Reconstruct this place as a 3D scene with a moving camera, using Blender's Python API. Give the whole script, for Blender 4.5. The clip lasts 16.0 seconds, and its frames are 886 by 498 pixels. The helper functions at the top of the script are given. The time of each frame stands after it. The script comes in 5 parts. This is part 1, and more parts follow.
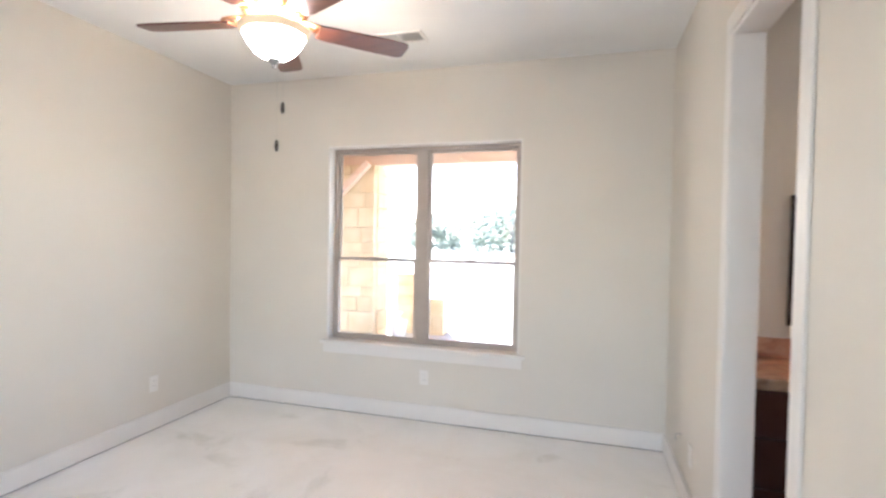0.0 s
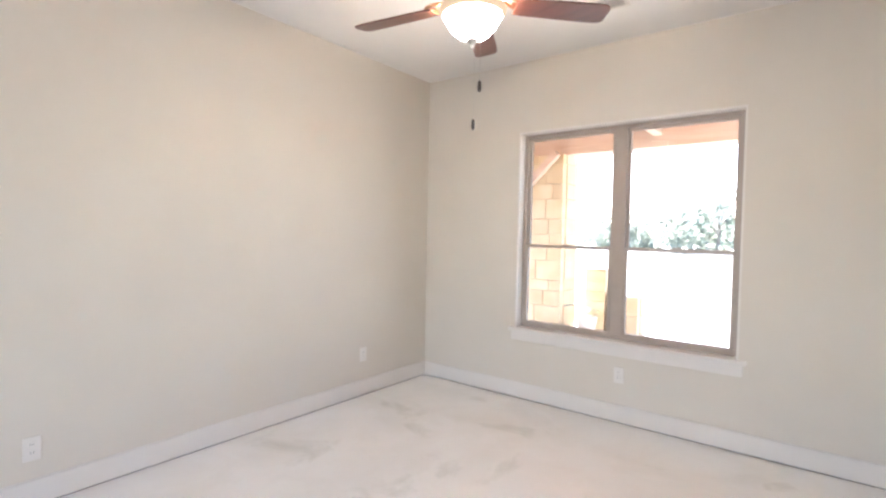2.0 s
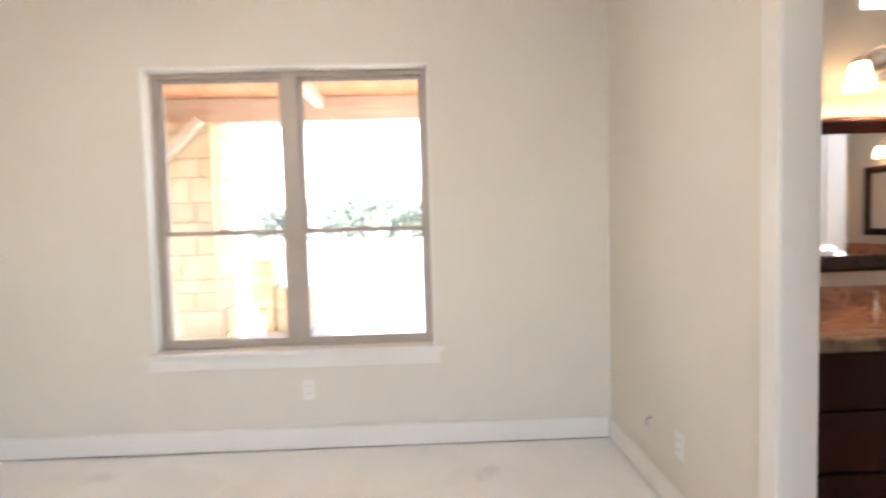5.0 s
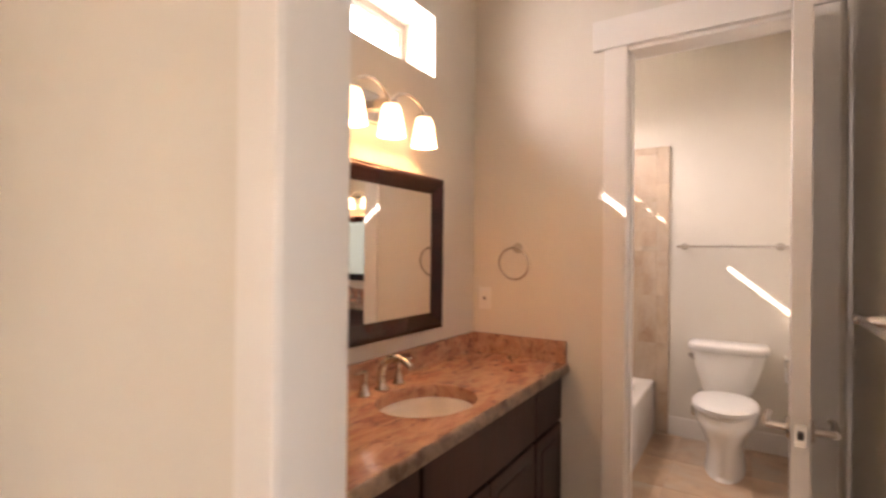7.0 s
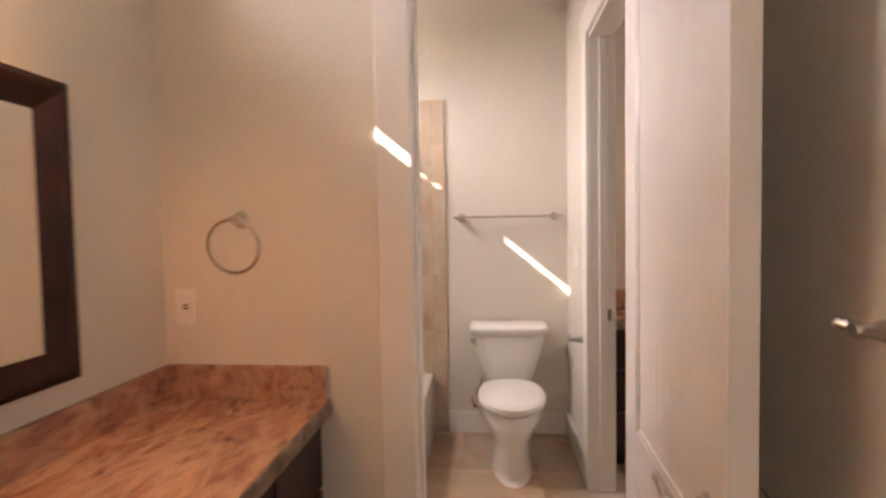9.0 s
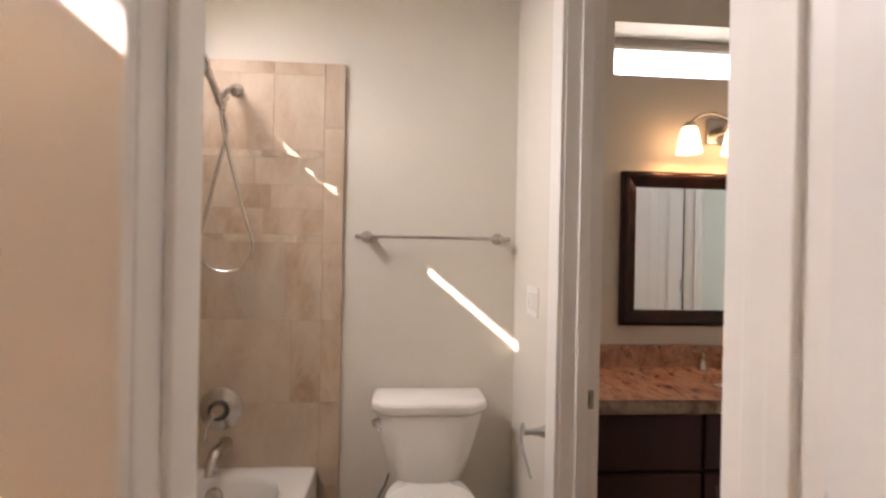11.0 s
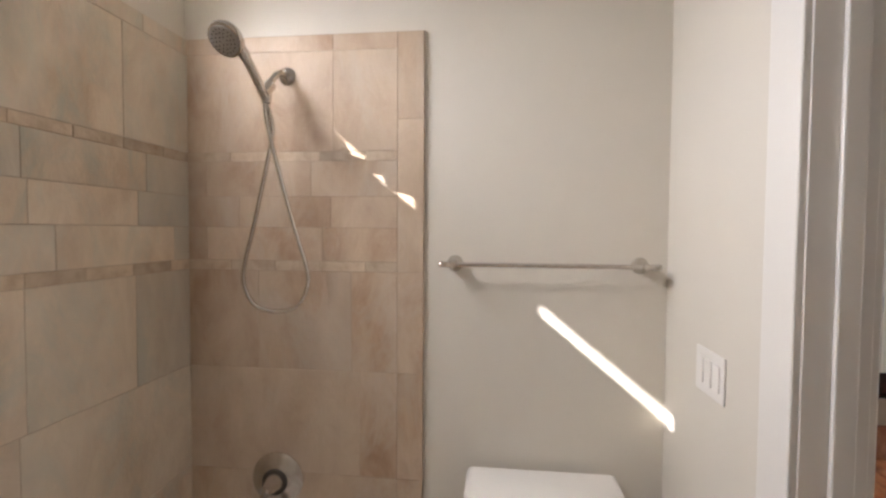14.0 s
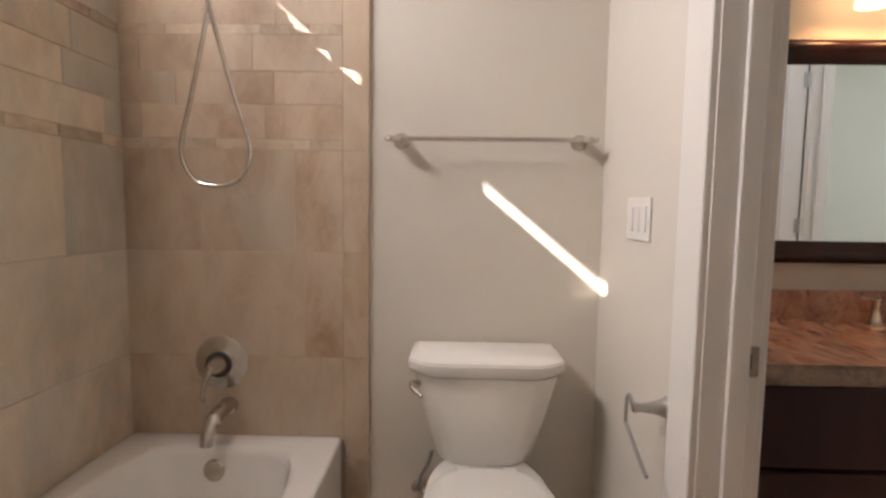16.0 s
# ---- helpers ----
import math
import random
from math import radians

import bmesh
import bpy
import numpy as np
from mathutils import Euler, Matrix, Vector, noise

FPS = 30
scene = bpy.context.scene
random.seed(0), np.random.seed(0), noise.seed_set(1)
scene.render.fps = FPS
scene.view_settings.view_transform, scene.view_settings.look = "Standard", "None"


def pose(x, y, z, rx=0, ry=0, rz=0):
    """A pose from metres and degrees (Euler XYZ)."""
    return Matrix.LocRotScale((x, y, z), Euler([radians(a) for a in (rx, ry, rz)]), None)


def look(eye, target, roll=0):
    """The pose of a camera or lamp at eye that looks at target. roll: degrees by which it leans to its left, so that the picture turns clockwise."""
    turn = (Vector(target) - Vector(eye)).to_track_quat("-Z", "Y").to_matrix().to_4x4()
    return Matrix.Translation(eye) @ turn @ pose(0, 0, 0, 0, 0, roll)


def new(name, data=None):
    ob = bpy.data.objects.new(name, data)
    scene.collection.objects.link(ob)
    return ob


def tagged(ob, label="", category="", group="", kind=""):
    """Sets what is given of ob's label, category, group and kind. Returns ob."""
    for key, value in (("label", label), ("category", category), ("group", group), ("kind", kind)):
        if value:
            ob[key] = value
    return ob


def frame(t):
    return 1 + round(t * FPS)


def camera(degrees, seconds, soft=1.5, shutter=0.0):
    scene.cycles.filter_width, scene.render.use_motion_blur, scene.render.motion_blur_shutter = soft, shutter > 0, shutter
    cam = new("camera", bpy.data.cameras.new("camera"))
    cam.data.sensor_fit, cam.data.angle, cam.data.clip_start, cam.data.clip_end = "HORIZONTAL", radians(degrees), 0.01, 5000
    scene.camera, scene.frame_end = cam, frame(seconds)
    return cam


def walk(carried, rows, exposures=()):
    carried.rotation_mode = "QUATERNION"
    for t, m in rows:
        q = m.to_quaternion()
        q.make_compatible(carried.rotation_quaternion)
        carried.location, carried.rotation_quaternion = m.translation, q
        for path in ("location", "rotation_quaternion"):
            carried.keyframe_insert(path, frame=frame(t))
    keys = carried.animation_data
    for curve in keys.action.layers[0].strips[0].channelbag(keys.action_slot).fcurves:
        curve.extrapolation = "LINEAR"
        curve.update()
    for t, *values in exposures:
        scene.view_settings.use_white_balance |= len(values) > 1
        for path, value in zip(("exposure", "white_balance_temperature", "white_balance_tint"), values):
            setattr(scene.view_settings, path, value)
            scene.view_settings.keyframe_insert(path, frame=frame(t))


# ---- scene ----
cam = camera(84.8, 16.0, soft=2.5, shutter=0.5)
PATH = [
    (0, (-2.435, -2.966, 1.437), (-2.993, -1.046, 1.391), 1.0),
    (0.5, (-2.469, -2.883, 1.407), (-3.249, -1.042, 1.367), 1.0),
    (1, (-2.493, -2.851, 1.371), (-3.515, -1.133, 1.325), 0.9),
    (1.5, (-2.517, -2.878, 1.352), (-3.689, -1.258, 1.309), 1.0),
    (2, (-2.516, -2.913, 1.333), (-3.735, -1.329, 1.272), 1.2),
    (2.5, (-2.528, -2.951, 1.323), (-3.732, -1.358, 1.212), 1.1),
    (3, (-2.563, -2.964, 1.337), (-3.643, -1.286, 1.199), 1.4),
    (3.2, (-2.584, -2.951, 1.338), (-3.59, -1.229, 1.185), 1.4),
    (5.3, (-2.917, -1.981, 1.258), (-2.541, -0.02, 1.158), -0.4),
    (5.5, (-2.925, -1.884, 1.253), (-2.307, 0.016, 1.162), 0.8),
    (6, (-2.766, -1.659, 1.314), (-1.621, -0.02, 1.349), -0.1),
    (6.5, (-2.49, -1.406, 1.375), (-1.003, -0.07, 1.433), -2.3),
    (7, (-2.265, -1.248, 1.359), (-0.577, -0.174, 1.369), 0.6),
    (7.5, (-2.042, -1.163, 1.35), (-0.224, -0.332, 1.287), 2.1),
    (8, (-1.813, -1.099, 1.336), (0.085, -0.476, 1.241), 1.3),
    (8.5, (-1.62, -1.037, 1.331), (0.336, -0.627, 1.25), -0.0),
    (9, (-1.405, -0.999, 1.342), (0.584, -0.81, 1.26), -1.0),
    (9.5, (-1.148, -0.97, 1.367), (0.85, -0.986, 1.289), 1.0),
    (9.7, (-1.032, -0.997, 1.348), (0.968, -1.009, 1.329), 0.6),
    (11.8, (-0.154, -1.021, 1.434), (1.837, -1.204, 1.415), 1.5),
    (12, (-0.091, -1.033, 1.468), (1.903, -1.178, 1.442), 0.9),
    (12.5, (0.021, -1.002, 1.503), (2.019, -1.093, 1.462), 0.2),
    (13, (0.095, -0.997, 1.513), (2.093, -0.966, 1.432), 0.7),
    (13.5, (0.148, -0.993, 1.525), (2.138, -0.819, 1.42), 1.1),
    (14, (0.159, -0.97, 1.523), (2.144, -0.739, 1.446), 0.4),
    (14.5, (0.125, -0.97, 1.489), (2.112, -0.751, 1.443), 0.4),
    (15, (0.078, -0.985, 1.402), (2.068, -0.818, 1.301), 1.0),
    (15.5, (0.071, -0.985, 1.296), (2.059, -0.893, 1.103), 1.1),
    (16, (0.122, -1.006, 1.187), (2.115, -0.961, 1.027), 0.8),
]
EXPOSURES = [(0, 3.07, 5680, 14), (1.5, 3.04, 5820, 16), (3.2, 3.02, 5880, 17), (5.3, 3.14, 6200, 15), (6.2, 3.06, 6930, 22), (7, 3.14, 7300, 27), (7.6, 3.11, 7650, 32), (9.5, 2.86, 6950, 24), (12, 2.63, 6720, 19), (14, 2.57, 6250, 15), (16, 2.58, 6660, 19)]
walk(cam, [(t, look(eye, target, roll)) for t, eye, target, roll in PATH], EXPOSURES)

# ---- world, sun, large lights ----
SUN_WAY = Vector((0.57, -1.0, -0.83)).normalized()
world = bpy.data.worlds.new("world")
scene.world = world
world.use_nodes = True
wn = world.node_tree.nodes
sky = wn.new("ShaderNodeTexSky")
sky.sky_type = "NISHITA"
sky.sun_disc = False
sky.sun_elevation = radians(35.8)
sky.sun_rotation = math.atan2(-SUN_WAY.x, -SUN_WAY.y)
world.node_tree.links.new(sky.outputs[0], wn["Background"].inputs[0])
wn["Background"].inputs[1].default_value = 0.15


def lamp(name, kind, m, energy, color=(1, 1, 1), size=0.1, size_y=None, spread=None):
    data = bpy.data.lights.new(name, kind)
    data.energy, data.color = energy, color
    if kind == "AREA":
        data.shape, data.size, data.size_y = "RECTANGLE", size, size_y or size
        if spread:
            data.spread = radians(spread)
    elif kind == "POINT":
        data.shadow_soft_size = size
    else:
        data.angle = radians(0.5)
    ob = new(name, data)
    ob.matrix_world = m
    return ob


lamp("sun", "SUN", look((0, 0, 20), Vector((0, 0, 20)) + SUN_WAY), 5.0, (1.0, 0.95, 0.88))
DAY = (0.93, 0.97, 1.0)
lamp("transom_daylight", "AREA", look((-0.67, 0.235, 2.31), (-0.67, -1, 1.95)), 1.2, DAY, 0.52, 0.2)
lamp("tub_window_daylight", "AREA", look((1.04, 0.21, 2.40), (1.04, -0.85, 1.05)), 4.2, (0.98, 0.975, 0.98), 0.85, 0.22, 130)
lamp("east_transom_daylight", "AREA", look((2.06, -2.42, 2.32), (0, -2.42, 2.0)), 1.0, DAY, 0.9, 0.25)
# Added fill panel floating in the windowless room beyond; no source known there.
lamp("far_bedroom_fill", "AREA", look((1.0, -5.2, 1.6), (1.0, -3, 1.3)), 4.5, DAY, 1.5, 1.5)
# Fill lamp added in an invented opening of the unseen south wall.
lamp("south_fill_lamp", "AREA", look((-3.05, -6.68, 1.45), (-3.05, 0, 1.3)), 5.5, (1.0, 0.98, 0.97), 2.2, 1.6)

# ---- materials ----


def mat(name, color, rough=0.5, metal=0.0, second=None, scale=6.0, detail=4.0, lo=0.35, hi=0.65, bump=0.0, bump_scale=60.0,
        third=None, third_scale=1.2, third_lo=0.5, third_hi=0.7, vary=0.0, rough2=None, emit=None, strength=0.0, coat=0.0, stretch=(1, 1, 1), distort=0.0, nrough=0.5, vein=None, vein_scale=2.0, vein_width=0.03, vein_amount=0.3, alt=None, alt_share=0.3, alt_amount=0.6):
    """A procedural surface: two colours mixed by noise, broad stains, fine relief, and a shade that varies by piece."""
    m = bpy.data.materials.new(name)
    m.use_nodes = True
    nt = m.node_tree
    b = nt.nodes["Principled BSDF"]
    L = nt.links.new
    b.inputs["Roughness"].default_value = rough
    b.inputs["Metallic"].default_value = metal
    b.inputs["Coat Weight"].default_value = coat
    co = nt.nodes.new("ShaderNodeTexCoord").outputs["Object"]
    if stretch != (1, 1, 1):
        mp = nt.nodes.new("ShaderNodeMapping")
        mp.inputs["Scale"].default_value = stretch
        L(co, mp.inputs[0])
        co = mp.outputs[0]
    info = nt.nodes.new("ShaderNodeObjectInfo")
    if vary:
        off = nt.nodes.new("ShaderNodeVectorMath")
        off.operation = "MULTIPLY_ADD"
        comb = nt.nodes.new("ShaderNodeCombineXYZ")
        L(info.outputs["Random"], comb.inputs[0]); L(info.outputs["Random"], comb.inputs[2])
        L(comb.outputs[0], off.inputs[0])
        off.inputs[1].default_value = (37, 0, 53)
        L(co, off.inputs[2])
        co = off.outputs[0]

    def noise_ramp(sc, a, z, det=4.0):
        n = nt.nodes.new("ShaderNodeTexNoise")
        n.inputs["Scale"].default_value, n.inputs["Detail"].default_value = sc, det
        n.inputs["Distortion"].default_value, n.inputs["Roughness"].default_value = distort, nrough
        L(co, n.inputs["Vector"])
        r = nt.nodes.new("ShaderNodeMapRange")
        r.inputs[1].default_value, r.inputs[2].default_value = a, z
        L(n.outputs[0], r.inputs[0])
        return r.outputs[0]

    def mix(fac, a, z):
        x = nt.nodes.new("ShaderNodeMix")
        x.data_type = "RGBA"
        L(fac, x.inputs[0])
        for k, v in ((6, a), (7, z)):
            if isinstance(v, tuple):
                x.inputs[k].default_value = (*v, 1)
            else:
                L(v, x.inputs[k])
        return x.outputs[2]

    col = color
    if second:
        f = noise_ramp(scale, lo, hi, detail)
        col = mix(f, color, second)
        if rough2 is not None:
            rr = nt.nodes.new("ShaderNodeMapRange")
            rr.inputs[3].default_value, rr.inputs[4].default_value = rough, rough2
            L(f, rr.inputs[0])
            L(rr.outputs[0], b.inputs["Roughness"])
    if third:
        col = mix(noise_ramp(third_scale, third_lo, third_hi, 5.0), col, third)
    if vein:
        vn = nt.nodes.new("ShaderNodeTexNoise")
        vn.inputs["Scale"].default_value, vn.inputs["Detail"].default_value, vn.inputs["Distortion"].default_value = vein_scale, 9, 0.3
        L(co, vn.inputs["Vector"])
        sub = nt.nodes.new("ShaderNodeMath")
        sub.operation = "SUBTRACT"
        sub.inputs[1].default_value = 0.5
        L(vn.outputs[0], sub.inputs[0])
        ab = nt.nodes.new("ShaderNodeMath")
        ab.operation = "ABSOLUTE"
        L(sub.outputs[0], ab.inputs[0])
        vr_ = nt.nodes.new("ShaderNodeMapRange")
        vr_.inputs[1].default_value, vr_.inputs[2].default_value, vr_.inputs[3].default_value, vr_.inputs[4].default_value = 0.0, vein_width, vein_amount, 0.0
        L(ab.outputs[0], vr_.inputs[0])
        col = mix(vr_.outputs[0], col, vein)
    if alt:
        pick = nt.nodes.new("ShaderNodeMapRange")
        pick.inputs[1].default_value, pick.inputs[2].default_value, pick.inputs[4].default_value = 1 - alt_share - 0.12, 1 - alt_share + 0.12, alt_amount
        far = nt.nodes.new("ShaderNodeMath")
        far.operation = "MULTIPLY_ADD"
        far.inputs[1].default_value, far.inputs[2].default_value = 7.31, 0.17
        L(info.outputs["Random"], far.inputs[0])
        frac = nt.nodes.new("ShaderNodeMath")
        frac.operation = "FRACT"
        L(far.outputs[0], frac.inputs[0])
        L(frac.outputs[0], pick.inputs[0])
        col = mix(pick.outputs[0], col, alt)
    if vary:
        hsv = nt.nodes.new("ShaderNodeHueSaturation")
        vr = nt.nodes.new("ShaderNodeMapRange")
        vr.inputs[3].default_value, vr.inputs[4].default_value = 1 - vary, 1 + vary
        L(info.outputs["Random"], vr.inputs[0])
        L(vr.outputs[0], hsv.inputs["Value"])
        if isinstance(col, tuple):
            hsv.inputs["Color"].default_value = (*col, 1)
        else:
            L(col, hsv.inputs["Color"])
        col = hsv.outputs[0]
    if isinstance(col, tuple):
        b.inputs["Base Color"].default_value = (*col, 1)
    else:
        L(col, b.inputs["Base Color"])
    if bump:
        n = nt.nodes.new("ShaderNodeTexNoise")
        n.inputs["Scale"].default_value, n.inputs["Detail"].default_value = bump_scale, 3
        L(co, n.inputs["Vector"])
        bp = nt.nodes.new("ShaderNodeBump")
        bp.inputs["Strength"].default_value, bp.inputs["Distance"].default_value = bump, 0.01
        L(n.outputs[0], bp.inputs["Height"])
        L(bp.outputs[0], b.inputs["Normal"])
    if emit:
        b.inputs["Emission Color"].default_value = (*emit, 1)
        b.inputs["Emission Strength"].default_value = strength
    return m


PAINT = mat("greige_wall_paint", (0.665, 0.618, 0.538), 0.6, second=(0.645, 0.597, 0.517), scale=1.6, bump=0.05, bump_scale=140)
CEIL = mat("ceiling_paint", (0.84, 0.83, 0.80), 0.8, second=(0.81, 0.80, 0.77), scale=2.0, bump=0.15, bump_scale=160)
TRIM = mat("white_trim_paint", (0.74, 0.708, 0.66), 0.33, second=(0.72, 0.688, 0.64), scale=3, bump=0.03, bump_scale=90)
DOORP = mat("white_door_paint", (0.78, 0.765, 0.74), 0.22, second=(0.75, 0.735, 0.71), scale=2.5, bump=0.02, bump_scale=40)
CONCRETE = mat("bare_concrete", (0.80, 0.785, 0.76), 0.30, rough2=0.38, second=(0.74, 0.72, 0.685), scale=2.2, detail=8, lo=0.4, hi=0.68, bump=0.10, bump_scale=45,
               third=(0.50, 0.49, 0.44), third_scale=2.3, third_lo=0.60, third_hi=0.82, distort=0.5, nrough=0.62)
GAP = mat("dark_shadow_gap", (0.05, 0.045, 0.04), 0.9)
TILE = mat("travertine_tile", (0.53, 0.395, 0.27), 0.42, second=(0.33, 0.205, 0.125), scale=5.5, detail=14, lo=0.30, hi=0.72, rough2=0.55, bump=0.12, bump_scale=80,
           third=(0.47, 0.38, 0.29), third_scale=2.4, third_lo=0.48, third_hi=0.64, vary=0.07, stretch=(1.6, 1, 0.8), distort=0.9, nrough=0.74, vein=(0.68, 0.56, 0.43), vein_scale=2.0, vein_width=0.15, vein_amount=0.44, alt=(0.55, 0.46, 0.35), alt_share=0.25, alt_amount=0.3)
# Greenish travertine copy, base lightened to make up for weak light on north wall.
TILE_SAGE_LIFTED = mat("lightened_greenish_travertine_tile", (0.70, 0.57, 0.42), 0.42, second=(0.46, 0.325, 0.215), scale=5.5, detail=14, lo=0.30, hi=0.72, rough2=0.55, bump=0.12, bump_scale=80,
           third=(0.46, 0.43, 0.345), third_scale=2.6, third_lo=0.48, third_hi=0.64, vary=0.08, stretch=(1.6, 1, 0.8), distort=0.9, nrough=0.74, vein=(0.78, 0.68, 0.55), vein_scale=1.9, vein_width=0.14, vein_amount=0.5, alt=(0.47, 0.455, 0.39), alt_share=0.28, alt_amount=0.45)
ACCENT = mat("tumbled_accent_tile", (0.56, 0.45, 0.33), 0.5, second=(0.42, 0.31, 0.21), scale=22, detail=6, lo=0.38, hi=0.72, bump=0.4, bump_scale=60, vary=0.2)
GROUT = mat("sand_grout", (0.48, 0.375, 0.275), 0.85, second=(0.43, 0.33, 0.24), scale=30, bump=0.2, bump_scale=200)
FTILE = mat("floor_tile", (0.50, 0.345, 0.225), 0.38, second=(0.36, 0.235, 0.145), scale=4, detail=8, lo=0.4, hi=0.66, bump=0.08, bump_scale=60,
            third=(0.43, 0.36, 0.28), third_scale=2.4, vary=0.12, distort=0.7)
GRANITE = mat("polished_granite", (0.52, 0.285, 0.185), 0.09, second=(0.30, 0.135, 0.095), scale=8, detail=14, lo=0.36, hi=0.66,
              third=(0.13, 0.062, 0.055), third_scale=10, third_lo=0.51, third_hi=0.68, stretch=(0.7, 1.6, 1.4), distort=1.3, coat=0.3, nrough=0.7, vein=(0.64, 0.44, 0.30), vein_scale=7.0, vein_width=0.08, vein_amount=0.45)
CHISEL = mat("chiselled_granite_edge", (0.60, 0.46, 0.34), 0.35, second=(0.25, 0.16, 0.115), scale=18, detail=8, lo=0.4, hi=0.65, bump=0.7, bump_scale=55)
ESPRESSO = mat("espresso_stained_wood", (0.042, 0.013, 0.011), 0.32, second=(0.025, 0.009, 0.008), scale=9, detail=6, bump=0.08, bump_scale=50, stretch=(1, 1, 0.15), coat=0.05)
MFRAME = mat("dark_cherry_frame", (0.030, 0.010, 0.008), 0.27, second=(0.015, 0.006, 0.005), scale=7, detail=5, bump=0.05, bump_scale=40, coat=0.05)
NICKEL = mat("brushed_nickel", (0.62, 0.58, 0.53), 0.24, 1.0, second=(0.55, 0.51, 0.46), scale=30, bump=0.03, bump_scale=180)
SATIN = mat("satin_grey_metal", (0.45, 0.44, 0.42), 0.4, 1.0, second=(0.4, 0.39, 0.37), scale=20)
COPPER = mat("brushed_copper_bronze", (0.62, 0.36, 0.2), 0.28, 1.0, second=(0.5, 0.27, 0.14), scale=14)
PORCELAIN = mat("white_porcelain", (0.80, 0.77, 0.72), 0.08, second=(0.78, 0.75, 0.70), scale=2, coat=0.4)
ACRYLIC = mat("white_tub_enamel", (0.80, 0.76, 0.71), 0.12, second=(0.77, 0.73, 0.68), scale=2, coat=0.3)
PLASTIC = mat("white_plastic", (0.76, 0.73, 0.68), 0.3, second=(0.74, 0.71, 0.66), scale=8)
SLOT = mat("dark_slot", (0.06, 0.05, 0.05), 0.6)
VINYL = mat("tan_window_frame", (0.40, 0.34, 0.29), 0.45, second=(0.36, 0.31, 0.26), scale=6, bump=0.05)
BLADE = mat("mahogany_blade", (0.145, 0.052, 0.034), 0.3, second=(0.085, 0.03, 0.02), scale=6, detail=6, stretch=(0.4, 4, 1), coat=0.3, bump=0.05)
STONE = mat("cream_limestone", (0.62, 0.52, 0.36), 0.85, second=(0.55, 0.44, 0.28), scale=5, detail=8, bump=0.4, bump_scale=18, vary=0.07)
MORTAR = mat("mortar", (0.56, 0.48, 0.35), 0.9, second=(0.50, 0.42, 0.30), scale=20, bump=0.3)
CEDAR = mat("cedar_boards", (0.62, 0.33, 0.18), 0.6, second=(0.5, 0.23, 0.11), scale=6, detail=6, stretch=(3, 0.4, 1), bump=0.15)
BEAM = mat("rough_cedar_beam", (0.62, 0.50, 0.41), 0.7, second=(0.54, 0.42, 0.33), scale=7, detail=6, stretch=(0.3, 3, 3), bump=0.3)
EARTH = mat("pale_caliche_ground", (0.55, 0.50, 0.42), 0.95, second=(0.45, 0.41, 0.32), scale=0.5, detail=10, bump=0.4, bump_scale=6, third=(0.3, 0.3, 0.17), third_scale=0.08)
PORCHC = mat("porch_concrete", (0.52, 0.49, 0.44), 0.8, second=(0.46, 0.43, 0.38), scale=3, detail=8, bump=0.2)
STUCCO = mat("outer_wall_stone", (0.55, 0.44, 0.28), 0.85, second=(0.48, 0.37, 0.22), scale=5, detail=6, bump=0.3)
LEAF = mat("oak_leaves", (0.13, 0.16, 0.12), 0.5, second=(0.11, 0.14, 0.10), scale=3, detail=3)
ln = LEAF.node_tree.nodes
lt, lm = ln.new("ShaderNodeBsdfTranslucent"), ln.new("ShaderNodeMixShader")
lt.inputs[0].default_value, lm.inputs[0].default_value = (0.42, 0.46, 0.38, 1), 0.55
LEAF.node_tree.links.new(ln["Principled BSDF"].outputs[0], lm.inputs[1])
LEAF.node_tree.links.new(lt.outputs[0], lm.inputs[2])
LEAF.node_tree.links.new(lm.outputs[0], ln["Material Output"].inputs[0])
BARK = mat("oak_bark", (0.30, 0.27, 0.23), 0.9, second=(0.22, 0.19, 0.16), scale=8, bump=0.6)
SHADE = mat("lit_frosted_shade", (0.85, 0.78, 0.66), 0.4, emit=(1.0, 0.62, 0.32), strength=1.1)
BOWL = mat("lit_alabaster_bowl", (0.85, 0.8, 0.7), 0.3, second=(0.8, 0.72, 0.58), scale=8, emit=(1.0, 0.87, 0.71), strength=9.5)
BRONZE = mat("dark_aged_bronze", (0.06, 0.05, 0.042), 0.45, 0.4, second=(0.04, 0.033, 0.028), scale=20)
CREAM = mat("cream_alabaster_rim", (0.80, 0.68, 0.48), 0.3, second=(0.72, 0.58, 0.38), scale=14, detail=6, emit=(1.0, 0.72, 0.42), strength=0.04)
GREEN_WALL = mat("sage_grey_paint", (0.50, 0.52, 0.45), 0.6, second=(0.48, 0.5, 0.43), scale=1.5, bump=0.1, bump_scale=140)

CONCRETE.node_tree.nodes["Principled BSDF"].inputs["Specular IOR Level"].default_value = 0.75
for dark in (MFRAME, ESPRESSO):
    dark.node_tree.nodes["Principled BSDF"].inputs["Specular IOR Level"].default_value = 0.25
MIRROR = bpy.data.materials.new("mirror_silver")
MIRROR.use_nodes = True
mb = MIRROR.node_tree.nodes["Principled BSDF"]
mb.inputs["Base Color"].default_value, mb.inputs["Metallic"].default_value, mb.inputs["Roughness"].default_value = (0.86, 0.87, 0.86, 1), 1.0, 0.01
GLASS = bpy.data.materials.new("window_glass")
GLASS.use_nodes = True
gb = GLASS.node_tree.nodes["Principled BSDF"]
gb.inputs["Transmission Weight"].default_value, gb.inputs["Roughness"].default_value, gb.inputs["IOR"].default_value = 1.0, 0.0, 1.05

# ---- builders ----


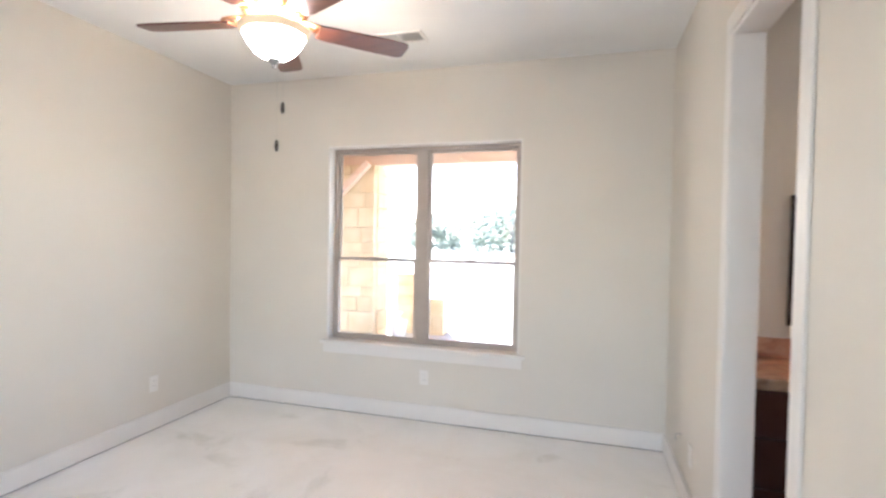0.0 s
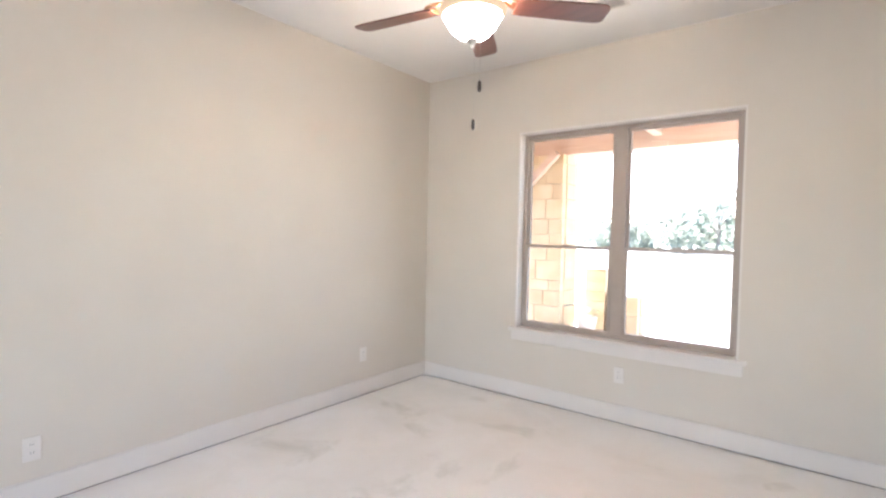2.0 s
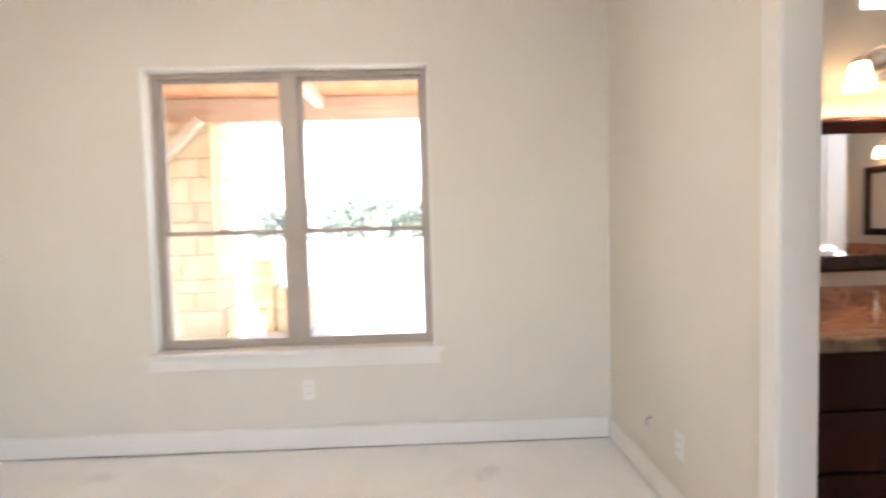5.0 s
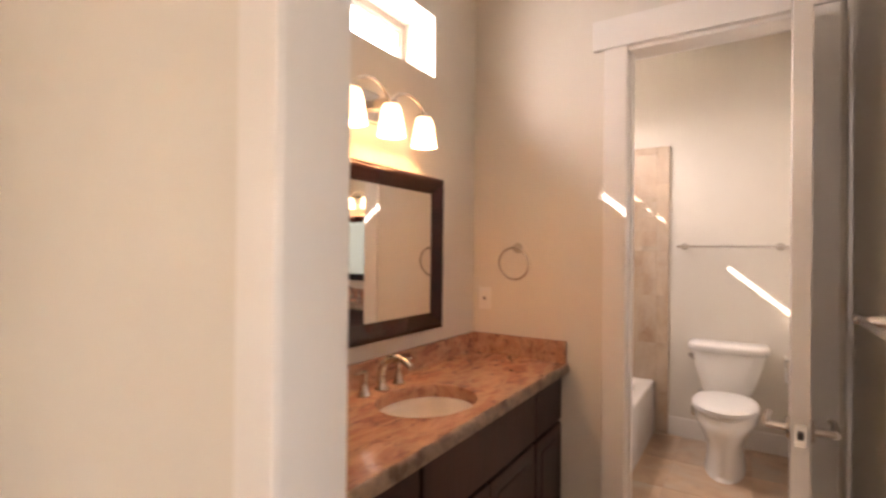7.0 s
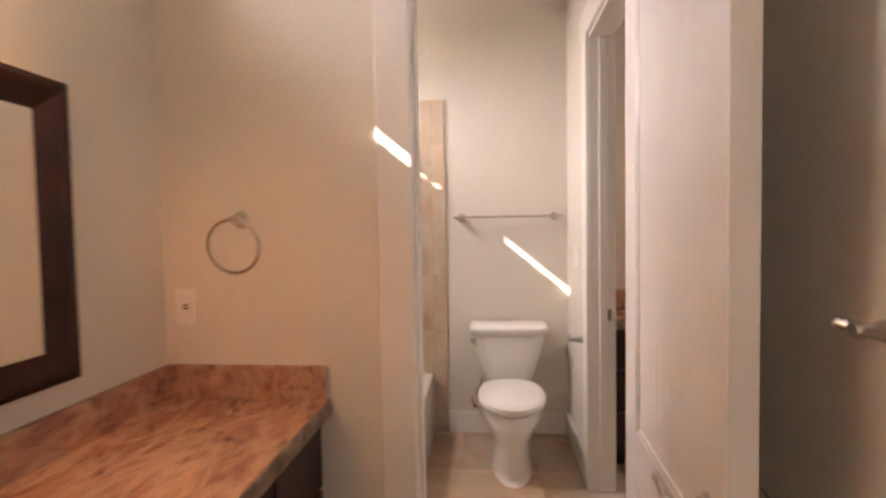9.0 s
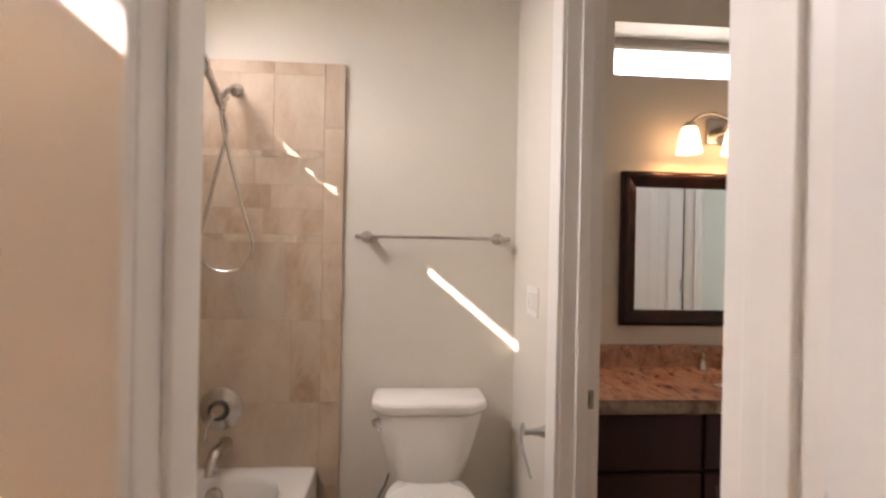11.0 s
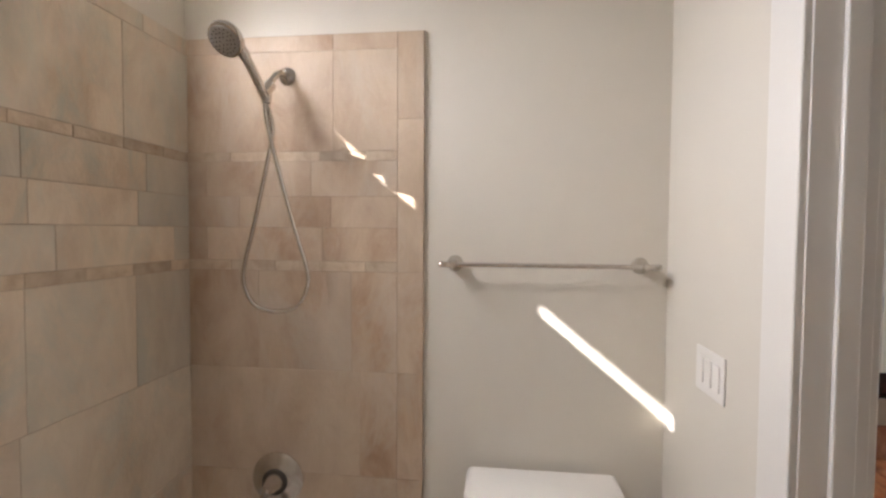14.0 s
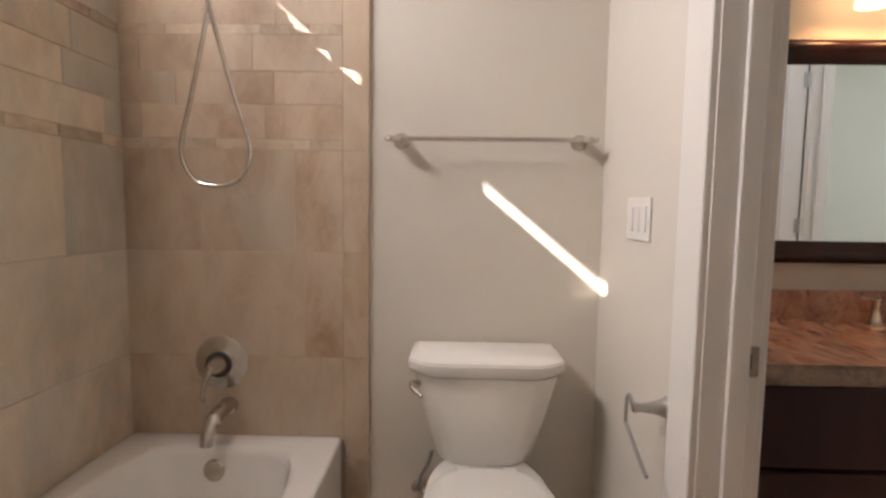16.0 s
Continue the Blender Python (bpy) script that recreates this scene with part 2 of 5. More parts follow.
def box(bm, x0, x1, y0, y1, z0, z1, bevel=0.0, seg=2):
    r = bmesh.ops.create_cube(bm, size=1)
    bmesh.ops.transform(bm, verts=r["verts"], matrix=Matrix.Translation(((x0 + x1) / 2, (y0 + y1) / 2, (z0 + z1) / 2)) @ Matrix.Diagonal((abs(x1 - x0), abs(y1 - y0), abs(z1 - z0), 1)))
    if bevel:
        es = list({e for v in r["verts"] for e in v.link_edges})
        r = bmesh.ops.bevel(bm, geom=es, offset=bevel, segments=seg, affect="EDGES", profile=0.5)
    flat = bm.faces.layers.int.get("flat") or bm.faces.layers.int.new("flat")
    bm.verts.ensure_lookup_table()
    n = 8 if not bevel else len(r["verts"])
    for f in {f for v in bm.verts[len(bm.verts) - n:] for f in v.link_faces}:
        f.normal_update()
        f[flat] = int(max(abs(c) for c in f.normal) > 0.999)
    return bm


def boxes(*rows, bevel=0.0):
    bm = bmesh.new()
    for r in rows:
        box(bm, *r, bevel=bevel)
    return bm


def cyl(bm, p0, p1, r0, r1=None, n=20):
    p0, p1 = Vector(p0), Vector(p1)
    d = p1 - p0
    m = Matrix.Translation((p0 + p1) / 2) @ d.to_track_quat("Z", "Y").to_matrix().to_4x4()
    bmesh.ops.create_cone(bm, cap_ends=True, segments=n, radius1=r0, radius2=r0 if r1 is None else r1, depth=d.length, matrix=m)
    return bm


def lathe(bm, profile, m=None, n=28, close=True):
    """Turns (radius, height) pairs round z, then moves the result by m."""
    m = m or Matrix()
    rings = []
    for r, z in profile:
        rings.append([bm.verts.new(m @ Vector((r * math.cos(2 * math.pi * k / n), r * math.sin(2 * math.pi * k / n), z))) for k in range(n)])
    for a, b in zip(rings, rings[1:]):
        for k in range(n):
            bm.faces.new((a[k], a[(k + 1) % n], b[(k + 1) % n], b[k]))
    if close:
        bm.faces.new(rings[0][::-1])
        bm.faces.new(rings[-1])
    return bm


def tube(bm, pts, r, n=10, closed=False):
    """A round bar bent along points; r is one radius or one for each point."""
    pts = [Vector(p) for p in pts]
    rs = r if isinstance(r, (list, tuple)) else [r] * len(pts)
    rings = []
    prev = None
    for i, p in enumerate(pts):
        a = pts[i - 1] if (i or closed) else p
        b = pts[(i + 1) % len(pts)] if (i < len(pts) - 1 or closed) else p
        d = (b - a).normalized()
        side = d.orthogonal().normalized() if prev is None else (prev - d * prev.dot(d)).normalized()
        prev = side
        up = d.cross(side)
        rings.append([bm.verts.new(p + (side * math.cos(2 * math.pi * k / n) + up * math.sin(2 * math.pi * k / n)) * rs[i]) for k in range(n)])
    pairs = list(zip(rings, rings[1:])) + ([(rings[-1], rings[0])] if closed else [])
    for a, b in pairs:
        for k in range(n):
            bm.faces.new((a[k], a[(k + 1) % n], b[(k + 1) % n], b[k]))
    if not closed:
        bm.faces.new(rings[0][::-1])
        bm.faces.new(rings[-1])
    return bm


def rings_mesh(bm, rings, cap0=True, cap1=True):
    """Skins closed rings of equal length, each a list of points."""
    vs = [[bm.verts.new(p) for p in ring] for ring in rings]
    n = len(vs[0])
    for a, b in zip(vs, vs[1:]):
        for k in range(n):
            bm.faces.new((a[k], a[(k + 1) % n], b[(k + 1) % n], b[k]))
    if cap0:
        bm.faces.new(vs[0][::-1])
    if cap1:
        bm.faces.new(vs[-1])
    return bm


def smooth_path(pts, steps=6):
    """Catmull-Rom points through pts."""
    p = [Vector(q) for q in pts]
    p = [2 * p[0] - p[1]] + p + [2 * p[-1] - p[-2]]
    out = []
    for i in range(1, len(p) - 2):
        for s in range(steps):
            t = s / steps
            a, b, c, d = p[i - 1], p[i], p[i + 1], p[i + 2]
            out.append(0.5 * (2 * b + (c - a) * t + (2 * a - 5 * b + 4 * c - d) * t * t + (3 * b - a - 3 * c + d) * t ** 3))
    return out + [p[-2]]


def mesh_from(name, bm, material, smooth=None):
    bmesh.ops.recalc_face_normals(bm, faces=bm.faces)
    me = bpy.data.meshes.new(name)
    if smooth is not None:
        flat = bm.faces.layers.int.get("flat")
        for f in bm.faces:
            f.smooth = not (flat and f[flat])
        for e in bm.edges:
            e.smooth = e.calc_face_angle(0.0) < radians(smooth)
    bm.to_mesh(me)
    bm.free()
    me.materials.append(material)
    return me


def thing(name, at, label, category, group="", kind=""):
    ob = new(name)
    ob.location = at
    ob.empty_display_size = 0.1
    bpy.context.view_layer.update()
    return tagged(ob, label, category, group, kind)


def part(name, bm, material, parent=None, label="", smooth=35, category="", kind="", group=""):
    """Links a bmesh, given in world coordinates, as one mesh object under parent."""
    base = parent.matrix_world.translation.copy() if parent else Vector()
    bm.transform(Matrix.Translation(-base))
    ob = new(name, mesh_from(name, bm, material, smooth))
    ob.parent = parent
    if parent:
        bpy.context.view_layer.update()
    return tagged(ob, label, category, group, kind)


def structure(name, bm, material, label, category, smooth=None):
    return part(name, bm, material, None, label, smooth, category, "structure")


# ---- setting: dimensions ----
BW, BE, BN, BS, CH = -5.39, -1.88, 0.575, -6.6, 2.722   # bedroom faces and ceiling
VW, VE, VN, VS = -1.77, 0.0, 0.0, -1.535                 # vanity room
TW, TE, TN, TS = 0.115, 1.765, 0.13, -1.50              # toilet room
RW, RE, RN, RS = 0.0, 1.765, -1.605, -3.16                # second vanity room
D1A, D1B = -1.452, -0.762                                 # bedroom-bath opening along y
D2A, D2B = -1.43, -0.765                                 # toilet room opening along y
D3A, D3B = 0.25, 1.08                                  # second opening along x
DH = 2.28
FB = 0.018                                              # bedroom slab
CB = 2.88                                               # bath ceiling
WX0, WX1, WZ0, WZ1 = -4.442, -2.875, 0.593, 2.162        # bedroom window

# floors and ceilings
structure("floor_bedroom", boxes((BW - 0.2, BE + 0.055, BS - 0.2, BN + 0.2, -0.2, FB)), CONCRETE, "bare stained concrete slab floor of the bedroom", "floor")
floor_bath = structure("floor_bath", boxes((BE + 0.055, RE + 0.3, RS - 2.6, 0.6, -0.2, -0.006)), GROUT, "beige stone tile floor with sandy grout", "floor")
structure("ceiling", boxes((BW - 0.2, BE + 0.11, BS - 0.2, BN + 0.2, CH, CH + 0.15), (BE + 0.11, RE + 0.3, BS - 0.2, 0.37, CB, CB + 0.15)), CEIL, "white painted ceiling", "ceiling")

# bedroom walls
O = 0.22
structure("wall_north", boxes((BW - 0.15, WX0, BN, BN + O, 0, CH), (WX1, BE + 0.11, BN, BN + O, 0, CH), (WX0, WX1, BN, BN + O, 0, WZ0 - 0.03), (WX0, WX1, BN, BN + O, WZ1, CH)), PAINT, "greige painted bedroom wall with a window opening", "wall")
structure("wall_west", boxes((BW - 0.15, BW, BS - 0.15, BN, 0, CH)), PAINT, "plain greige painted bedroom wall", "wall")
# The opening here is made up to hold the fill lamp.
structure("wall_south", boxes((BW, -4.17, BS - 0.15, BS, 0, CH), (-1.93, BE, BS - 0.15, BS, 0, CH), (-4.17, -1.93, BS - 0.15, BS, 0, 0.6), (-4.17, -1.93, BS - 0.15, BS, 2.3, CH)), PAINT, "unseen greige painted bedroom wall with an opening added for the fill lamp", "wall")
structure("wall_between_bedroom_and_bath", boxes((BE, VW, D1B, BN, 0, CB), (BE, VW, BS - 0.15, D1A, 0, CB), (BE, VW, D1A, D1B, DH, CB)), PAINT, "greige painted wall with a tall cased doorway", "wall")

# vanity room walls
T1 = (-0.955, -0.39, 2.167, 2.449)   # transom opening x0 x1 z0 z1
structure("wall_vanity_north", boxes((VW, T1[0], VN, 0.24, 0, CB), (T1[1], TW, VN, 0.24, 0, CB), (T1[0], T1[1], VN, 0.24, 0, T1[2]), (T1[0], T1[1], VN, 0.24, T1[3], CB)), PAINT, "greige painted vanity wall with a high transom opening", "wall")
structure("wall_vanity_east", boxes((VE, TW, D2B, VN, 0, CB), (VE, TW, VS - 0.07, D2A, 0, CB), (VE, TW, D2A, D2B, DH, CB)), PAINT, "warm greige painted wall with the toilet room doorway", "wall")
structure("wall_vanity_south", boxes((VW, VE, VS - 0.12, VS, 0, CB)), PAINT, "greige painted wall beside the open door", "wall")
# toilet room walls
P1, P2 = (0.58, 1.06), (1.112, 1.45)
TZ0, TZ1 = 2.272, 2.545
structure("wall_toilet_north", boxes((TW, P1[0], TN, 0.37, 0, CB), (P2[1], TE + 0.15, TN, 0.37, 0, CB), (P1[1], P2[0], TN, 0.37, 0, CB), (P1[0], P1[1], TN, 0.37, 0, TZ0), (P2[0], P2[1], TN, 0.37, 0, TZ0), (P1[0], P1[1], TN, 0.37, TZ1, CB), (P2[0], P2[1], TN, 0.37, TZ1, CB), (TW - 0.115, TW, 0.24, 0.37, 0, CB)), PAINT, "greige painted wall above the tiled tub surround", "wall")
structure("wall_toilet_east", boxes((TE, TE + 0.15, TS, TN, 0, CB)), PAINT, "greige painted wall behind toilet and shower", "wall")
structure("wall_toilet_south", boxes((D3B, TE + 0.15, RN, TS, 0, CB), (TW, D3A, RN, TS, 0, CB), (D3A, D3B, RN, TS, DH, CB)), PAINT, "greige painted wall with a doorway to the second vanity", "wall")
# second vanity room walls
T2 = (-2.865, -1.95, 2.195, 2.44)
structure("wall_second_east", boxes((RE, RE + 0.24, T2[1], RN, 0, CB), (RE, RE + 0.24, RS, T2[0], 0, CB), (RE, RE + 0.24, T2[0], T2[1], 0, T2[2]), (RE, RE + 0.24, T2[0], T2[1], T2[3], CB)), PAINT, "greige painted wall with a high transom over the vanity", "wall")
D4A, D4B = 0.32, 1.20
structure("wall_second_south", boxes((RW - 0.12, D4A, RS - 0.12, RS, 0, CB), (D4B, RE + 0.24, RS - 0.12, RS, 0, CB), (D4A, D4B, RS - 0.12, RS, DH, CB)), PAINT, "greige painted wall with a cased doorway", "wall")
structure("wall_second_west", boxes((RW - 0.12, RW, RS, VS - 0.07, 0, CB)), PAINT, "plain greige painted wall", "wall")
structure("wall_far_bedroom", boxes((-0.4, -0.28, -5.8, RS - 0.12, 0, CB), (2.4, 2.52, -5.8, RS - 0.12, 0, CB), (-0.28, 2.4, -5.8, -5.68, 0, CB)), GREEN_WALL, "plain grey-green wall of the room beyond", "wall")

# ---- setting: trim ----


def baseboard(name, x0, x1, y0, y1, h=0.148, lift=FB + 0.007):
    bm = boxes((x0, x1, y0, y1, lift, h))
    top = [e for e in bm.edges if all(abs(v.co.z - h) < 1e-5 for v in e.verts)]
    bmesh.ops.bevel(bm, geom=top, offset=0.006, segments=2, affect="EDGES")
    return structure(name, bm, TRIM, "white painted flat baseboard along the wall", "baseboard", 35)


b = 0.016
baseboard("baseboard", BW, BE, BN - b, BN)
baseboard("baseboard", BW, BW + b, BS, BN - b)
baseboard("baseboard", BE - b, BE, D1B + 0.066, BN - b)
baseboard("baseboard", BE - b, BE, BS, D1A - 0.066)
baseboard("baseboard", TE - b, TE, TS + b, -0.724, h=0.138, lift=0.0)
baseboard("baseboard", D3B + 0.095, TE, TS, TS + b, h=0.138, lift=0.0)
baseboard("baseboard", VW, -0.66, VS, VS + b, h=0.138, lift=0.0)
baseboard("baseboard", VE - b, VE, D2B + 0.092, -0.50, h=0.138, lift=0.0)
g = 0.011
# Near-black strips put the shade of the baseboard gap into colour.
structure("floor_gap", boxes((BW + 0.001, BE - 0.001, BN - g, BN - 0.001, FB + 0.0005, FB + 0.0055), (BW + 0.001, BW + g, BS, BN - g, FB + 0.0005, FB + 0.0055), (BE - g, BE - 0.001, D1B + 0.066, BN - g, FB + 0.0005, FB + 0.0055)), GAP, "dark strip painting the shade in the gap under the baseboard", "gap")


def doorway_x(name, x0, x1, ya, yb, h, faces, label, plain=False):
    """Jamb and casing for an opening along y in a wall from x0 to x1; plain: narrow flat casing, no stops."""
    root = thing(name, (x0, (ya + yb) / 2, 0), label, "door frame", "", "structure")
    th, w, lap, bev = (0.010, 0.064, 0.014, 0.005) if plain else (0.019, 0.088, 0.013, 0.004)
    for y, s in ((ya, 1), (yb, -1)):
        part("jamb", boxes((x0 - 0.004, x1 + 0.004, y, y + s * 0.016, 0, h), bevel=0.004 if plain else 0.002), TRIM, root)
        xm = (x0 + x1) / 2
        if not plain:
            part("stop", boxes((xm - 0.018, xm + 0.018, y + s * 0.016, y + s * 0.027, 0, h - 0.016), bevel=0.003), TRIM, root)
    part("head_jamb", boxes((x0 - 0.004, x1 + 0.004, ya + 0.016, yb - 0.016, h - 0.016, h), bevel=0.002), TRIM, root)
    for f in faces:
        x = x0 if f < 0 else x1
        o = (x - th, x) if f < 0 else (x, x + th)
        part("casing", boxes((*o, yb - lap, yb + w, 0, h + 0.004), bevel=bev), TRIM, root)
        part("casing", boxes((*o, ya - w, ya + lap, 0, h + 0.004), bevel=bev), TRIM, root)
        e = 0.0 if plain else 0.006 * f
        over, up = (0.0, 0.075) if plain else (0.052, 0.138)
        part("head_casing", boxes((min(o) + min(e, 0), max(o) + max(e, 0), ya - w - over, yb + w + over, h + 0.004, h + up), bevel=bev), TRIM, root)
    return root


def doorway_y(name, y0, y1, xa, xb, h, faces, label):
    """Jamb and casing for an opening along x in a wall from y0 to y1."""
    root = thing(name, ((xa + xb) / 2, y0, 0), label, "door frame", "", "structure")
    for x, s in ((xa, 1), (xb, -1)):
        part("jamb", boxes((x, x + s * 0.016, y0 - 0.004, y1 + 0.004, 0, h), bevel=0.002), TRIM, root)
        ym = (y0 + y1) / 2 - 0.010
        part("stop", boxes((x + s * 0.016, x + s * 0.028, ym - 0.02, ym + 0.02, 0, h - 0.016), bevel=0.004), TRIM, root)
    part("head_jamb", boxes((xa + 0.016, xb - 0.016, y0 - 0.004, y1 + 0.004, h - 0.016, h), bevel=0.002), TRIM, root)
    for f in faces:
        y = y0 if f < 0 else y1
        o = (y - 0.019, y) if f < 0 else (y, y + 0.019)
        part("casing", boxes((xb - 0.013, xb + 0.092, *o, 0, h + 0.004), bevel=0.004), TRIM, root)
        part("casing", boxes((xa - 0.092, xa + 0.013, *o, 0, h + 0.004), bevel=0.004), TRIM, root)
        part("head_casing", boxes((xa - 0.14, xb + 0.14, *o, h + 0.004, h + 0.138), bevel=0.004), TRIM, root)
    return root


doorway_x("door_1", BE, VW, D1A, D1B, DH, (-1,), "white painted cased doorway from bedroom to bath", True)
door_2 = doorway_x("door_2", VE, TW, D2A, D2B, DH, (-1, 1), "white painted cased doorway of the toilet room")
door_3 = doorway_y("door_3", RN, TS, D3A, D3B, DH, (1, -1), "white painted cased doorway to the second vanity")
doorway_y("door_4", RS - 0.12, RS, D4A, D4B, DH, (1,), "white painted cased doorway beyond the second vanity")
part("strike_plate", boxes((0.040, 0.072, D2B - 0.0185, D2B - 0.0155, 0.85, 0.91), bevel=0.001), NICKEL, door_2, "brushed nickel strike plate")
sp = part("strike_plate", boxes((D3B - 0.0185, D3B - 0.0155, -1.604, -1.562, 0.87, 0.93), bevel=0.001), NICKEL, door_3, "brushed nickel strike plate")
part("strike_hole", boxes((D3B - 0.0195, D3B - 0.0183, -1.590, -1.574, 0.885, 0.915)), SLOT, sp)

# ---- door leaves ----


def door_leaf(name, hinge, along, width, h, label, knuckle=1):
    """A white panelled leaf; along is the unit way from hinge to free edge."""
    root = thing(name, hinge, label, "door")
    u = Vector((*along, 0)).normalized()
    w = Vector((-u.y, u.x, 0))
    M = Matrix.Translation(hinge) @ Matrix((u, w, Vector((0, 0, 1)))).transposed().to_4x4()
    T = 0.044

    def put(nm, bm, material, lab=""):
        bm.transform(M)
        return part(nm, bm, material, root, lab)
    s = 0.115
    zs = ((0.16, 0.70), (0.82, h - 0.13))
    bm = bmesh.new()
    box(bm, 0.003, s, 0, T, 0.01, h, 0.002)
    box(bm, width - s, width, 0, T, 0.01, h, 0.002)
    for a, z in ((0.01, zs[0][0]), (zs[0][1], zs[1][0]), (zs[1][1], h)):
        box(bm, s, width - s, 0.0005, T - 0.0005, a, z)
    put("stile_frame", bm, DOORP)
    n = 8
    pw = (width - 2 * s) / n
    for z0, z1 in zs:
        for k in range(n):
            put("panel_plank", boxes((s + k * pw + 0.0002, s + (k + 1) * pw - 0.0002, 0.007, T - 0.007, z0 - 0.004, z1 + 0.004), bevel=0.0005), DOORP)
        put("panel_back", boxes((s, width - s, 0.011, T - 0.011, z0, z1)), DOORP)
        bm = bmesh.new()
        for q in ((0.002, 0.012), (T - 0.012, T - 0.002)):
            box(bm, s, s + 0.014, *q, z0, z1, 0.004)
            box(bm, width - s - 0.014, width - s, *q, z0, z1, 0.004)
            box(bm, s + 0.014, width - s - 0.014, *q, z0, z0 + 0.014, 0.004)
            box(bm, s + 0.014, width - s - 0.014, *q, z1 - 0.014, z1, 0.004)
        put("panel_moulding", bm, DOORP)
    lx, lz = width - 0.06, 0.885
    for sd in (-1, 1):
        y = -0.0 if sd < 0 else T
        bm = bmesh.new()
        cyl(bm, (lx, y, lz), (lx, y + sd * 0.01, lz), 0.032, 0.029, 24)
        cyl(bm, (lx, y + sd * 0.01, lz), (lx, y + sd * 0.055, lz), 0.012, 0.010, 16)
        put("rosette", bm, NICKEL, "round brushed nickel rosette")
        bm = bmesh.new()
        tube(bm, smooth_path([(lx + 0.004, y + sd * 0.052, lz), (lx - 0.03, y + sd * 0.056, lz + 0.004), (lx - 0.075, y + sd * 0.054, lz + 0.010), (lx - 0.115, y + sd * 0.050, lz + 0.002)], 5), [0.012] * 6 + [0.009] * 9 + [0.007], 12)
        put("lever_handle", bm, NICKEL, "curved brushed nickel lever")
    put("latch_plate", boxes((width - 0.001, width + 0.0015, 0.009, T - 0.009, lz - 0.03, lz + 0.03), bevel=0.0007), NICKEL, "nickel latch face plate")
    put("latch_bolt", boxes((width + 0.001, width + 0.011, 0.015, T - 0.015, lz - 0.010, lz + 0.010), bevel=0.003), SLOT)
    for z in (0.25, 1.12, h - 0.25):
        y = T + 0.008 if knuckle > 0 else -0.008
        bm = boxes((-0.002, 0.002, min(y, 0.004), max(y, T - 0.004), z - 0.045, z + 0.045))
        cyl(bm, (-0.002, y, z - 0.047), (-0.002, y, z + 0.047), 0.007, n=12)
        if knuckle < 0:
            box(bm, -0.016, 0.022, -0.006, -0.001, z - 0.045, z + 0.045, 0.001)
        put("hinge", bm, SATIN, "grey metal butt hinge")
    if knuckle < 0:
        # Made-up dark strip drawing the dark line along the hinge edge.
        put("edge_seal", boxes((-0.011, 0.001, 0.001, T - 0.002, 0.012, h - 0.002)), BRONZE, "dark strip added along the hinge edge")
    return root


door_leaf("door_leaf", Vector((-0.040, -1.369, 0.0)), (-1.0, 0.05), 0.642, 2.25, "white panelled door with bead-board grooves standing open")
door_leaf("door_leaf", Vector((D4A + 0.005, RS + 0.026, 0.0)), (-0.03, 1.0), 0.84, 2.25, "white panelled door standing open beyond the second vanity", -1)

# ---- windows ----


def sash_window(name, x0, x1, yg, z0, z1):
    root = thing(name, ((x0 + x1) / 2, yg, z0), "tan vinyl twin single-hung window in a white reveal", "window", "", "structure")
    f = 0.028
    xm = (x0 + x1) / 2
    zm = 1.262
    part("window_frame", boxes((x0, x0 + f, yg - 0.026, yg + 0.04, z0, z1), (x1 - f, x1, yg - 0.026, yg + 0.04, z0, z1), (x0 + f, x1 - f, yg - 0.026, yg + 0.04, z1 - f, z1), (x0 + f, x1 - f, yg - 0.026, yg + 0.04, z0, z0 + f), bevel=0.003), VINYL, root)
    part("mullion", boxes((xm - 0.046, xm + 0.046, yg - 0.03, yg + 0.042, z0 + f, z1 - f), bevel=0.004), VINYL, root)
    for a, c in ((x0 + f, xm - 0.046), (xm + 0.046, x1 - f)):
        for lo, hi, dy, nm in ((z0 + f, zm, -0.016, "lower_sash"), (zm - 0.018, z1 - f, 0.014, "upper_sash")):
            y = yg + dy
            s = 0.021
            sash = part(nm, boxes((a, a + s, y - 0.013, y + 0.013, lo, hi), (c - s, c, y - 0.013, y + 0.013, lo, hi), (a + s, c - s, y - 0.013, y + 0.013, lo, lo + s), (a + s, c - s, y - 0.013, y + 0.013, hi - s, hi), bevel=0.002), VINYL, root)
            pane = part("pane", boxes((a + s, c - s, y - 0.003, y + 0.003, lo + s, hi - s)), GLASS, sash, "clear glass pane")
            pane.visible_shadow = False
        part("sash_lock", boxes(((a + c) / 2 - 0.03, (a + c) / 2 + 0.03, yg - 0.034, yg - 0.014, zm, zm + 0.012), bevel=0.003), VINYL, root)
    return root


sash_window("window_1", WX0 + 0.012, WX1 - 0.012, BN + 0.105, WZ0, WZ1 - 0.012)
structure("window_reveal", boxes((WX0, WX0 + 0.012, BN - 0.002, BN + 0.20, WZ0, WZ1), (WX1 - 0.012, WX1, BN - 0.002, BN + 0.20, WZ0, WZ1), (WX0 + 0.012, WX1 - 0.012, BN - 0.002, BN + 0.20, WZ1 - 0.012, WZ1)), TRIM, "white painted drywall return of the window", "window reveal")
sill = thing("window_sill", ((WX0 + WX1) / 2, BN, 0.49), "white painted wooden window sill with apron", "window sill", "", "structure")
part("stool", boxes((WX0 - 0.045, WX1 + 0.045, BN - 0.035, BN + 0.0, WZ0 - 0.028, WZ0 - 0.002), (WX0, WX1, BN - 0.001, BN + 0.2, WZ0 - 0.028, WZ0 - 0.002), bevel=0.004), TRIM, sill)
